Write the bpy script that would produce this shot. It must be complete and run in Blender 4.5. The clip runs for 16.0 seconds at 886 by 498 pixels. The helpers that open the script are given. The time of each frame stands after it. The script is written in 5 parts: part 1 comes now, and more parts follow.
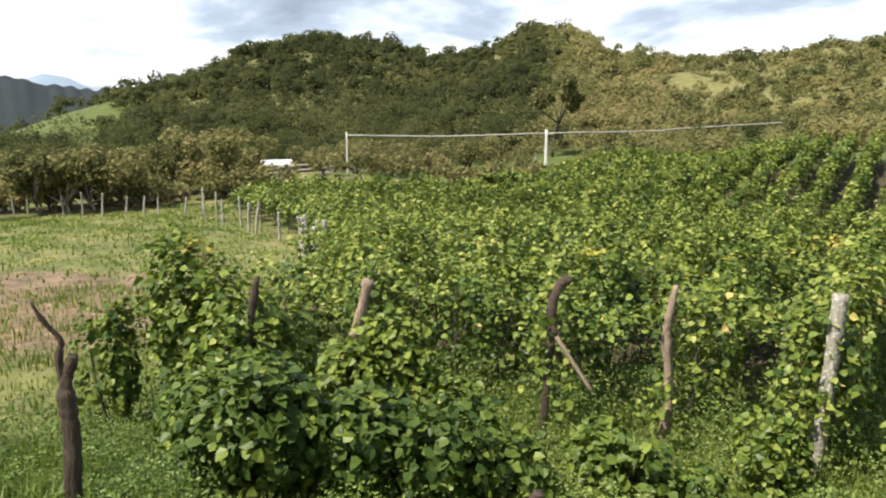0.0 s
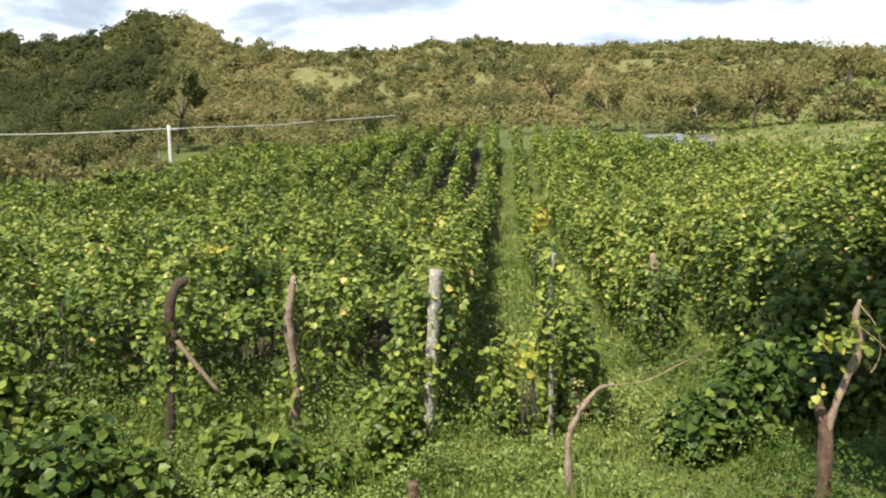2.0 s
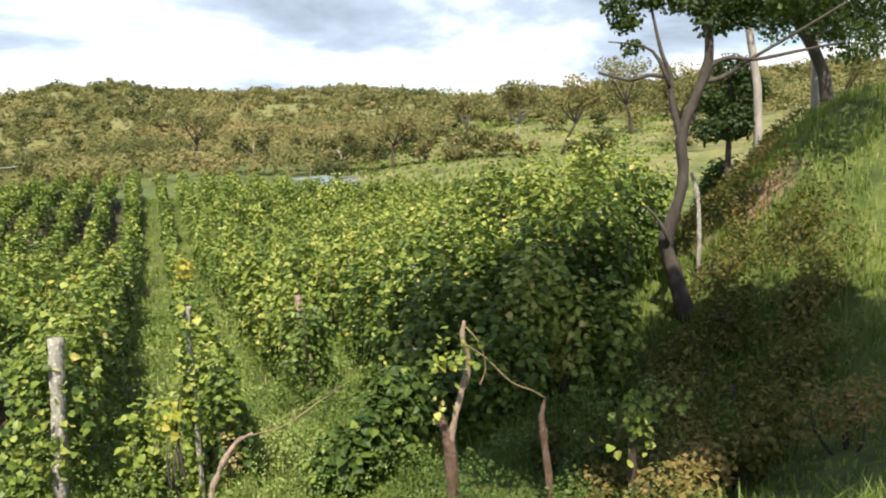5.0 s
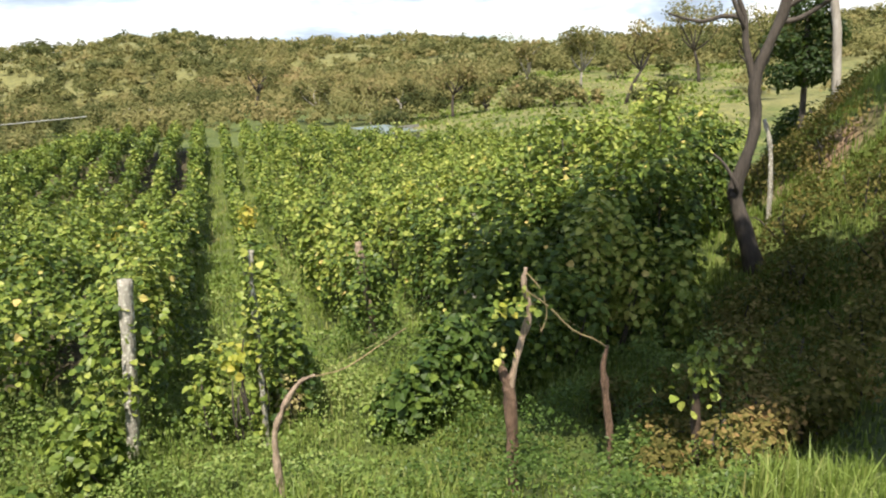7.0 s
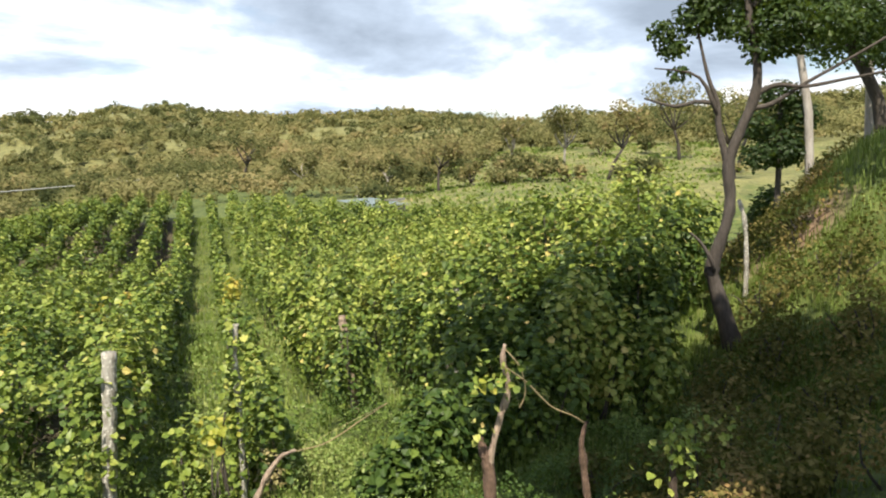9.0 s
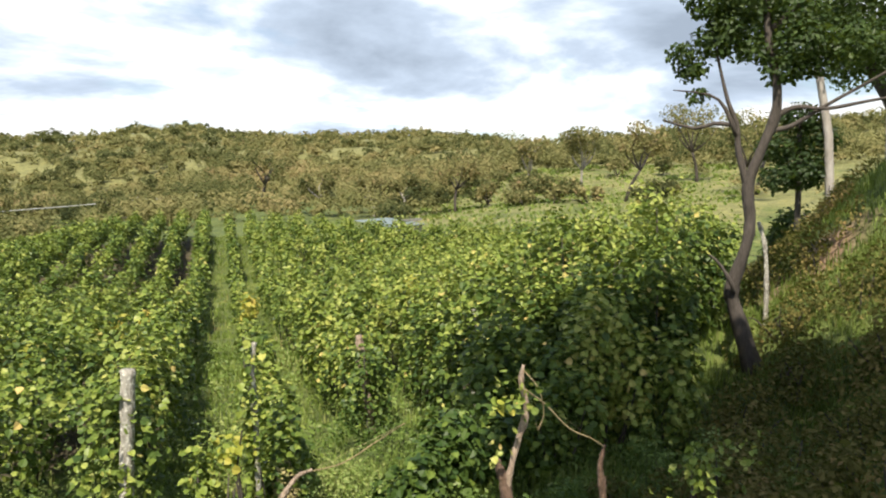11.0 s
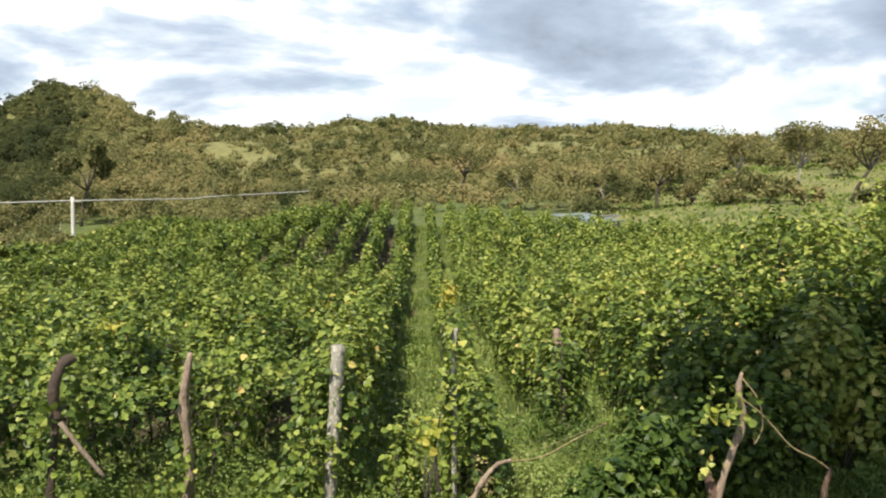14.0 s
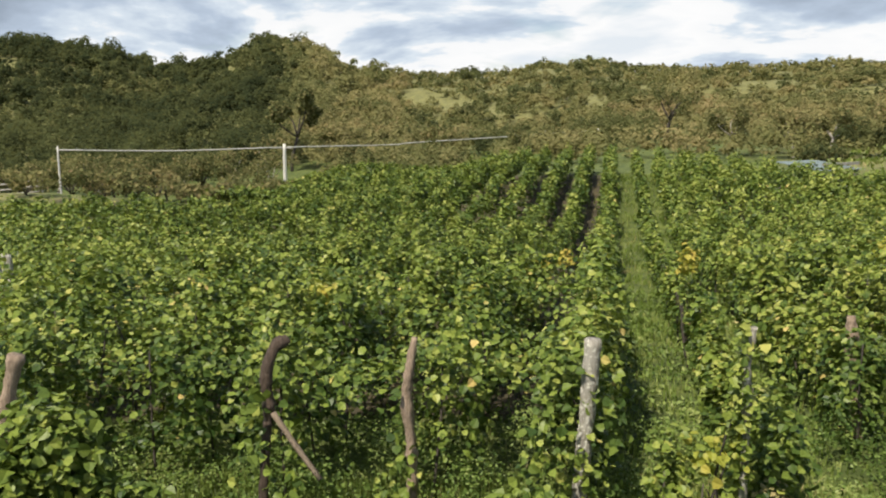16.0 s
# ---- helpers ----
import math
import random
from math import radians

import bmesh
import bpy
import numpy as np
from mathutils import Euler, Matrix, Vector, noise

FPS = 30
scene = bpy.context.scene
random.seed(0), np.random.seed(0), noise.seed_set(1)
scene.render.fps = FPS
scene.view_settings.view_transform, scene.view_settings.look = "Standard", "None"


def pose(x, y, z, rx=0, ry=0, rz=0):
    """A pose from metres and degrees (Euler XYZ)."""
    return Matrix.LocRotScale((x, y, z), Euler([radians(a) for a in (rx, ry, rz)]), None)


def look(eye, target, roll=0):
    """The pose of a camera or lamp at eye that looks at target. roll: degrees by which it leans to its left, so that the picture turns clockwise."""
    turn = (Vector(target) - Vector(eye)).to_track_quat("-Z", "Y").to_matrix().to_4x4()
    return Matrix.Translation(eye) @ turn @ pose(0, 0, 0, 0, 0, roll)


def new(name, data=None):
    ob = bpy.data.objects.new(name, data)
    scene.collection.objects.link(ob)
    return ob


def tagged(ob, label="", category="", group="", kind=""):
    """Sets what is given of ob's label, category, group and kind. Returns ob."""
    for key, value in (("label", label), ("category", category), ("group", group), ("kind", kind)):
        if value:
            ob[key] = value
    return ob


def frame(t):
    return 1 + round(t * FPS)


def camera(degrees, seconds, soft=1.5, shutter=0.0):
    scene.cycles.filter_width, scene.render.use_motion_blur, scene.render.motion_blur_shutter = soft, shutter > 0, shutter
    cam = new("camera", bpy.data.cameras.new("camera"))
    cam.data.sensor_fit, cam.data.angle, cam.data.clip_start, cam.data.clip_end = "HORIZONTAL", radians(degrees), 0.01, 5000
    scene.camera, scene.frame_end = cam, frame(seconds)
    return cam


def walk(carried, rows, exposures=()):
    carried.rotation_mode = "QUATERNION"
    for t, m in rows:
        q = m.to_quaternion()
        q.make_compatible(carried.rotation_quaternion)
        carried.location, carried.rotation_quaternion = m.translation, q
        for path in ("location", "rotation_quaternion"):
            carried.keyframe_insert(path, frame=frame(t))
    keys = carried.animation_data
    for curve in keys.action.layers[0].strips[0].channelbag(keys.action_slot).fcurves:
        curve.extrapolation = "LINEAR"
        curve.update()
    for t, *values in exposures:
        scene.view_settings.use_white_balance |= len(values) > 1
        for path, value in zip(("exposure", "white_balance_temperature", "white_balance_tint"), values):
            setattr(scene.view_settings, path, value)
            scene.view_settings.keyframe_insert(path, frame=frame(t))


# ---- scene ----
cam = camera(58.9, 16.0, soft=2.05)

# seconds, place, pitch, roll, yaw of the hand-held camera at the roadside
PATH = [
    (0, 0.094, -0.070, 3.086, -10.81, 0.35, 14.96),
    (0.5, 0.141, -0.082, 3.096, -11.20, 0.74, 8.29),
    (1, 0.181, -0.089, 3.105, -10.35, -0.13, 1.99),
    (1.5, 0.235, -0.098, 3.097, -10.82, -0.81, -4.40),
    (2, 0.291, -0.097, 3.094, -11.32, 0.10, -11.40),
    (2.5, 0.338, -0.119, 3.098, -11.56, 0.84, -16.63),
    (3, 0.398, -0.133, 3.091, -12.20, 0.80, -22.47),
    (3.5, 0.431, -0.188, 3.115, -11.35, 1.13, -29.34),
    (4, 0.461, -0.216, 3.134, -9.48, 0.22, -35.69),
    (4.2, 0.466, -0.216, 3.134, -9.13, 1.29, -37.05),
    (6.3, 0.484, -0.196, 3.102, -8.18, -0.25, -33.58),
    (6.5, 0.487, -0.191, 3.099, -8.78, -0.13, -32.97),
    (7, 0.499, -0.146, 3.076, -11.93, 1.21, -31.96),
    (7.5, 0.436, -0.136, 3.098, -9.53, -0.43, -25.64),
    (8, 0.414, -0.200, 3.114, -8.90, -1.33, -26.08),
    (8.5, 0.436, -0.245, 3.124, -5.57, 1.73, -28.77),
    (9, 0.443, -0.279, 3.134, -6.69, 0.47, -32.94),
    (9.2, 0.443, -0.279, 3.134, -6.59, -0.05, -33.81),
    (11.3, 0.424, -0.265, 3.130, -5.07, -0.01, -31.40),
    (11.5, 0.421, -0.261, 3.129, -5.12, -0.71, -31.60),
    (12, 0.414, -0.233, 3.119, -4.79, -0.63, -28.83),
    (12.5, 0.417, -0.201, 3.114, -4.48, 0.16, -25.28),
    (13, 0.412, -0.193, 3.107, -5.91, -0.14, -24.17),
    (13.5, 0.404, -0.160, 3.100, -5.77, -0.45, -20.26),
    (14, 0.388, -0.139, 3.092, -5.72, -1.04, -17.47),
    (14.5, 0.369, -0.119, 3.089, -7.52, -0.91, -14.09),
    (15, 0.341, -0.105, 3.089, -7.42, -0.51, -9.69),
    (15.5, 0.344, 0.041, 3.076, -7.49, 0.21, -5.49),
    (16, 0.181, 1.331, 3.104, -9.87, -0.32, -3.59),
]
walk(cam, [(t, pose(x, y, z, 90 + p, r, w)) for t, x, y, z, p, r, w in PATH],
     [(0, 0.66), (1, 0.66), (2.5, 0.66), (4, 0.76), (6.5, 0.78), (9, 0.76), (12.5, 0.62), (14.5, 0.52), (15.5, 0.42), (16, 0.28)])

# ---------------------------------------------------------------- sun, sky
SUN_AZ, SUN_EL = -138.0, 57.0      # from +y towards +x, and above the horizon
sun_data = bpy.data.lights.new("sun", "SUN")
sun_data.energy, sun_data.angle, sun_data.color = 4.8, radians(0.6), (1.0, 0.91, 0.75)
sun = new("sun", sun_data)
sun_way = Vector((math.sin(radians(SUN_AZ)) * math.cos(radians(SUN_EL)),
                  math.cos(radians(SUN_AZ)) * math.cos(radians(SUN_EL)), math.sin(radians(SUN_EL))))
sun.matrix_world = look(sun_way * 50, (0, 0, 0))


def link(nt, a, b):
    nt.links.new(a, b)


def node(nt, kind, **sets):
    n = nt.nodes.new(kind)
    for k, v in sets.items():
        n.inputs[k].default_value = v
    return n


def ramp(nt, stops, mode="LINEAR"):
    n = nt.nodes.new("ShaderNodeValToRGB")
    n.color_ramp.interpolation = mode
    el = n.color_ramp.elements
    while len(el) < len(stops):
        el.new(0.5)
    for e, (p, c) in zip(el, stops):
        e.position, e.color = p, (*c, 1)
    return n


def maths(nt, op, a, b=None):
    n = nt.nodes.new("ShaderNodeMath")
    n.operation = op
    for i, v in enumerate((a, b)):
        if v is None:
            continue
        if isinstance(v, (int, float)):
            n.inputs[i].default_value = v
        else:
            link(nt, v, n.inputs[i])
    return n.outputs[0]


def make_world():
    """Blue sky with broken cloud: white edges and grey bellies."""
    w = bpy.data.worlds.new("sky")
    scene.world = w
    w.use_nodes = True
    nt = w.node_tree
    nt.nodes.clear()
    sky = nt.nodes.new("ShaderNodeTexSky")
    sky.sky_type, sky.sun_disc = "NISHITA", False
    sky.sun_elevation, sky.sun_rotation = radians(SUN_EL), radians(SUN_AZ)
    blue = nt.nodes.new("ShaderNodeVectorMath")
    blue.operation = "SCALE"
    link(nt, sky.outputs[0], blue.inputs[0])
    blue.inputs["Scale"].default_value = 0.13
    tc = nt.nodes.new("ShaderNodeTexCoord")
    sep = nt.nodes.new("ShaderNodeSeparateXYZ")
    link(nt, tc.outputs["Generated"], sep.inputs[0])
    up = maths(nt, "MAXIMUM", sep.outputs[2], 0.0)
    deep = maths(nt, "ADD", up, 0.20)
    com = nt.nodes.new("ShaderNodeCombineXYZ")
    link(nt, maths(nt, "DIVIDE", sep.outputs[0], deep), com.inputs[0])
    link(nt, maths(nt, "DIVIDE", sep.outputs[1], deep), com.inputs[1])
    n1 = node(nt, "ShaderNodeTexNoise", Scale=1.0, Detail=10.0, Roughness=0.54, Distortion=0.25)
    n2 = node(nt, "ShaderNodeTexNoise", Scale=0.8, Detail=4.0, Roughness=0.5)
    link(nt, com.outputs[0], n1.inputs["Vector"])
    off = nt.nodes.new("ShaderNodeVectorMath")
    off.operation = "ADD"
    off.inputs[1].default_value = (3.1, 7.7, 0.4)
    link(nt, com.outputs[0], off.inputs[0])
    link(nt, off.outputs[0], n2.inputs["Vector"])
    high = maths(nt, "ADD", deep, 0.045)
    com2 = nt.nodes.new("ShaderNodeCombineXYZ")
    link(nt, maths(nt, "DIVIDE", sep.outputs[0], high), com2.inputs[0])
    link(nt, maths(nt, "DIVIDE", sep.outputs[1], high), com2.inputs[1])
    n3 = node(nt, "ShaderNodeTexNoise", Scale=1.0, Detail=10.0, Roughness=0.54, Distortion=0.25)
    link(nt, com2.outputs[0], n3.inputs["Vector"])
    cover = ramp(nt, [(0.34, (0.10,) * 3), (0.45, (1, 1, 1))])
    link(nt, maths(nt, "SUBTRACT", n1.outputs[0], maths(nt, "MULTIPLY", maths(nt, "MAXIMUM", maths(nt, "SUBTRACT", up, 0.22), 0.0), 0.30)), cover.inputs[0])
    # a cloud is grey where more of it hangs above, white along its top
    both = maths(nt, "ADD", maths(nt, "MULTIPLY", n3.outputs[0], 0.95), maths(nt, "MULTIPLY", n2.outputs[0], 0.25))
    both = maths(nt, "SUBTRACT", both, maths(nt, "MULTIPLY", maths(nt, "MAXIMUM", maths(nt, "SUBTRACT", 0.21, up), 0.0), 0.60))
    shade = ramp(nt, [(0.40, (0.88, 0.94, 1.0)), (0.48, (1.10, 1.10, 1.10)), (0.535, (1.05, 1.06, 1.07)), (0.552, (0.80, 0.89, 0.98)), (0.59, (0.56, 0.66, 0.80)), (0.68, (0.36, 0.43, 0.53))])
    link(nt, both, shade.inputs[0])
    mix = nt.nodes.new("ShaderNodeMix")
    mix.data_type = "RGBA"
    link(nt, cover.outputs[0], mix.inputs[0])
    link(nt, blue.outputs[0], mix.inputs[6])
    link(nt, shade.outputs[0], mix.inputs[7])
    bg = nt.nodes.new("ShaderNodeBackground")
    bg.inputs[1].default_value = 0.74
    out = nt.nodes.new("ShaderNodeOutputWorld")
    link(nt, mix.outputs[2], bg.inputs[0])
    link(nt, bg.outputs[0], out.inputs[0])


make_world()


# ---------------------------------------------------------------- materials
def surface(name):
    m = bpy.data.materials.new(name)
    m.use_nodes = True
    nt = m.node_tree
    nt.nodes.clear()
    return m, nt, nt.nodes.new("ShaderNodeOutputMaterial")


def mix_colour(nt, fac, a, b, mode="MIX"):
    n = nt.nodes.new("ShaderNodeMix")
    n.data_type, n.blend_type = "RGBA", mode
    for i, v in ((0, fac), (6, a), (7, b)):
        if isinstance(v, (int, float)):
            n.inputs[i].default_value = v
        elif isinstance(v, tuple):
            n.inputs[i].default_value = (*v, 1)
        else:
            link(nt, v, n.inputs[i])
    return n.outputs[2]


def leaf_material(name, stops, thin=0.3, gloss=0.5, patch=0.0, patch_scale=0.5, shine=0.3, lit=(0.25, 0.34, 0.03)):
    """Leaves: colour by tint (age, with painted light and shade), a waxy face and light through the blade."""
    m, nt, out = surface(name)
    at = nt.nodes.new("ShaderNodeAttribute")
    at.attribute_name = "tint"
    geo = nt.nodes.new("ShaderNodeNewGeometry")
    n = node(nt, "ShaderNodeTexNoise", Scale=patch_scale, Detail=3.0)
    link(nt, geo.outputs["Position"], n.inputs["Vector"])
    v = maths(nt, "ADD", at.outputs["Fac"], maths(nt, "MULTIPLY", maths(nt, "SUBTRACT", n.outputs[0], 0.5), patch))
    r = ramp(nt, stops)
    link(nt, v, r.inputs[0])
    fine = node(nt, "ShaderNodeTexNoise", Scale=60.0, Detail=2.0)
    link(nt, geo.outputs["Position"], fine.inputs["Vector"])
    col = mix_colour(nt, 0.35, r.outputs[0], fine.outputs[0], "OVERLAY")
    p = node(nt, "ShaderNodeBsdfPrincipled", Roughness=gloss)
    p.inputs["Specular IOR Level"].default_value = shine
    link(nt, col, p.inputs["Base Color"])
    tr = nt.nodes.new("ShaderNodeBsdfTranslucent")
    link(nt, mix_colour(nt, 0.5, col, lit, "MIX"), tr.inputs[0])
    mx = nt.nodes.new("ShaderNodeMixShader")
    mx.inputs[0].default_value = thin
    link(nt, p.outputs[0], mx.inputs[1])
    link(nt, tr.outputs[0], mx.inputs[2])
    link(nt, mx.outputs[0], out.inputs[0])
    return m


def solid_material(name, low, high, scale=6.0, rough=0.85, stretch=(1, 1, 1), bump=0.3, spots=None):
    """A matt surface with coarse and fine variation and relief."""
    m, nt, out = surface(name)
    tc = nt.nodes.new("ShaderNodeTexCoord")
    mp = nt.nodes.new("ShaderNodeMapping")
    mp.inputs["Scale"].default_value = stretch
    link(nt, tc.outputs["Object"], mp.inputs[0])
    a = node(nt, "ShaderNodeTexNoise", Scale=scale, Detail=6.0, Roughness=0.65)
    b = node(nt, "ShaderNodeTexNoise", Scale=scale * 7, Detail=4.0, Roughness=0.6)
    for n in (a, b):
        link(nt, mp.outputs[0], n.inputs["Vector"])
    r = ramp(nt, [(0.3, low), (0.7, high)])
    link(nt, maths(nt, "ADD", maths(nt, "MULTIPLY", a.outputs[0], 0.6), maths(nt, "MULTIPLY", b.outputs[0], 0.4)), r.inputs[0])
    col = r.outputs[0]
    if spots:
        s = ramp(nt, [(0.55, (0, 0, 0)), (0.62, (1, 1, 1))])
        c = node(nt, "ShaderNodeTexNoise", Scale=scale * 2.2, Detail=3.0)
        link(nt, tc.outputs["Object"], c.inputs["Vector"])
        link(nt, c.outputs[0], s.inputs[0])
        col = mix_colour(nt, s.outputs[0], col, spots)
    p = node(nt, "ShaderNodeBsdfPrincipled", Roughness=rough)
    link(nt, col, p.inputs["Base Color"])
    bm = node(nt, "ShaderNodeBump", Strength=bump, Distance=0.02)
    link(nt, b.outputs[0], bm.inputs["Height"])
    link(nt, bm.outputs[0], p.inputs["Normal"])
    link(nt, p.outputs[0], out.inputs[0])
    return m


def ground_material():
    """Turf, dry grass and bare earth, by the ground's own wear (attributes bare and dry)."""
    m, nt, out = surface("ground")
    geo = nt.nodes.new("ShaderNodeNewGeometry")
    big = node(nt, "ShaderNodeTexNoise", Scale=0.35, Detail=6.0, Roughness=0.6)
    mid = node(nt, "ShaderNodeTexNoise", Scale=3.0, Detail=8.0, Roughness=0.7)
    for n in (big, mid):
        link(nt, geo.outputs["Position"], n.inputs["Vector"])
    turf = ramp(nt, [(0.3, (0.040, 0.062, 0.012)), (0.5, (0.082, 0.112, 0.022)), (0.7, (0.145, 0.165, 0.040))])
    link(nt, mid.outputs[0], turf.inputs[0])
    dry = ramp(nt, [(0.3, (0.110, 0.112, 0.036)), (0.7, (0.235, 0.230, 0.085))])
    link(nt, mid.outputs[0], dry.inputs[0])
    earth = ramp(nt, [(0.3, (0.11, 0.070, 0.042)), (0.5, (0.20, 0.138, 0.088)), (0.7, (0.29, 0.21, 0.14))])
    link(nt, mid.outputs[0], earth.inputs[0])
    a_dry = nt.nodes.new("ShaderNodeAttribute")
    a_dry.attribute_name = "dry"
    a_bare = nt.nodes.new("ShaderNodeAttribute")
    a_bare.attribute_name = "bare"

    def edge(att):
        s = ramp(nt, [(0.42, (0, 0, 0)), (0.58, (1, 1, 1))])
        link(nt, maths(nt, "ADD", att.outputs["Fac"], maths(nt, "MULTIPLY", maths(nt, "SUBTRACT", big.outputs[0], 0.5), 0.9)), s.inputs[0])
        return s.outputs[0]

    c = mix_colour(nt, edge(a_dry), turf.outputs[0], dry.outputs[0])
    c = mix_colour(nt, edge(a_bare), c, earth.outputs[0])
    # darker brown floor between the vine rows and under the belt trees
    dark_floor = ramp(nt, [(0.3, (0.035, 0.028, 0.014)), (0.7, (0.085, 0.07, 0.035))])
    link(nt, mid.outputs[0], dark_floor.inputs[0])
    a_dark_floor = nt.nodes.new("ShaderNodeAttribute")
    a_dark_floor.attribute_name = "dark_floor"
    c = mix_colour(nt, edge(a_dark_floor), c, dark_floor.outputs[0])
    clumps = node(nt, "ShaderNodeTexNoise", Scale=0.9, Detail=5.0, Roughness=0.75)
    link(nt, geo.outputs["Position"], clumps.inputs["Vector"])
    vary = ramp(nt, [(0.30, (0.45, 0.50, 0.42)), (0.50, (1.0, 1.0, 1.0)), (0.70, (1.45, 1.35, 1.25))])
    link(nt, clumps.outputs[0], vary.inputs[0])
    c = mix_colour(nt, 1.0, c, vary.outputs[0], "MULTIPLY")
    p = node(nt, "ShaderNodeBsdfPrincipled", Roughness=0.95)
    link(nt, c, p.inputs["Base Color"])
    bm = node(nt, "ShaderNodeBump", Strength=0.6, Distance=0.08)
    link(nt, mid.outputs[0], bm.inputs["Height"])
    link(nt, bm.outputs[0], p.inputs["Normal"])
    link(nt, p.outputs[0], out.inputs[0])
    return m


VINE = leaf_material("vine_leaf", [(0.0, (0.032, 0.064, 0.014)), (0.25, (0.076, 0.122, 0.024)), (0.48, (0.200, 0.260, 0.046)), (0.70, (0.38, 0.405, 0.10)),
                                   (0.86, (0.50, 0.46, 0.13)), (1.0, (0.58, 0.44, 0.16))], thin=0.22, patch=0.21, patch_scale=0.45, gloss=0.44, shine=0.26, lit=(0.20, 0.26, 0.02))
WEED = leaf_material("weed_leaf", [(0.0, (0.06, 0.105, 0.022)), (0.5, (0.185, 0.262, 0.060)), (1.0, (0.35, 0.39, 0.14))], thin=0.25, patch=0.4, gloss=0.45, shine=0.28)
GRASS = leaf_material("grass_blade", [(0.0, (0.09, 0.14, 0.022)), (0.5, (0.225, 0.295, 0.070)), (0.8, (0.35, 0.37, 0.13)), (1.0, (0.42, 0.34, 0.17))], patch=0.5, patch_scale=0.3, gloss=0.45, shine=0.3)
WOODS = leaf_material("woodland_leaf", [(0.0, (0.040, 0.054, 0.026)), (0.3, (0.095, 0.108, 0.044)), (0.5, (0.225, 0.222, 0.092)),
                                        (0.72, (0.33, 0.285, 0.130)), (1.0, (0.36, 0.25, 0.14))], thin=0.40, gloss=0.9, patch=0.25, patch_scale=0.03, shine=0.05, lit=(0.24, 0.25, 0.09))
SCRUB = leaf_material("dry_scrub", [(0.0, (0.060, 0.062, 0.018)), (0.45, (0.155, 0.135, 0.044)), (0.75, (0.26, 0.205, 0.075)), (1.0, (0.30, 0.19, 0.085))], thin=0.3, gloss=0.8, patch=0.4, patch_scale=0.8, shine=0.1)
TREE = leaf_material("tree_leaf", [(0.0, (0.02, 0.04, 0.012)), (0.5, (0.05, 0.085, 0.02)), (1.0, (0.14, 0.19, 0.045))], patch=0.2)
YELLOW = leaf_material("yellowed_leaf", [(0.0, (0.36, 0.38, 0.06)), (0.6, (0.58, 0.48, 0.10)), (1.0, (0.60, 0.38, 0.11))], thin=0.4)
GROUND = ground_material()
BARK = solid_material("grey_bark", (0.022, 0.018, 0.014), (0.115, 0.095, 0.08), 7, stretch=(1, 1, 0.25), bump=0.7)
PALE_BARK = solid_material("pale_bark", (0.22, 0.195, 0.165), (0.47, 0.43, 0.39), 4, stretch=(1, 1, 0.3), bump=0.4)
GREY_POST = solid_material("weathered_post", (0.10, 0.085, 0.065), (0.64, 0.60, 0.52), 14, stretch=(1, 1, 0.16), bump=1.0, spots=(0.68, 0.66, 0.58))
RED_POST = solid_material("peeled_post", (0.10, 0.065, 0.045), (0.56, 0.43, 0.32), 13, stretch=(1, 1, 0.25), bump=1.0)
BROWN_STICK = solid_material("brown_stick", (0.03, 0.018, 0.013), (0.30, 0.19, 0.13), 16, stretch=(1, 1, 0.3), bump=1.0)
BRACE = solid_material("brace_wood", (0.10, 0.075, 0.05), (0.36, 0.28, 0.20), 14, stretch=(1, 1, 0.3), bump=0.8)
DARK_POST = solid_material("dark_post", (0.022, 0.016, 0.012), (0.13, 0.09, 0.065), 10, stretch=(1, 1, 0.2), bump=1.0)
CONCRETE = solid_material("pale_pole", (0.50, 0.48, 0.44), (0.72, 0.70, 0.66), 3, bump=0.2)
WIRE = solid_material("wire", (0.28, 0.26, 0.24), (0.42, 0.40, 0.38), 20, rough=0.5, bump=0.0)
CABLE = solid_material("pale_cable", (0.34, 0.34, 0.32), (0.46, 0.46, 0.42), 2, rough=0.6, bump=0.0)
DRY = solid_material("dry_stem", (0.22, 0.16, 0.08), (0.42, 0.33, 0.18), 12, bump=0.1)
PALE_SHEET = solid_material("pale_roof_sheet", (0.42, 0.45, 0.48), (0.70, 0.72, 0.74), 2, rough=0.5, bump=0.1)
SHEET = solid_material("roof_sheet", (0.10, 0.135, 0.14), (0.18, 0.225, 0.23), 2, rough=0.65, bump=0.1)
PLANK = solid_material("grey_plank", (0.22, 0.20, 0.18), (0.45, 0.42, 0.38), 4, stretch=(1, 1, 0.3), bump=0.4)
# dark forest green shifted to blue to paint in the haze
HAZED_RIDGE = solid_material("hazed_forest", (0.008, 0.016, 0.021), (0.018, 0.031, 0.038), 0.02, bump=0.0)
# blue of distance haze stands in this base colour
HAZE_BLUE = solid_material("far_mountain", (0.20, 0.27, 0.36), (0.26, 0.33, 0.42), 0.004, bump=0.0)


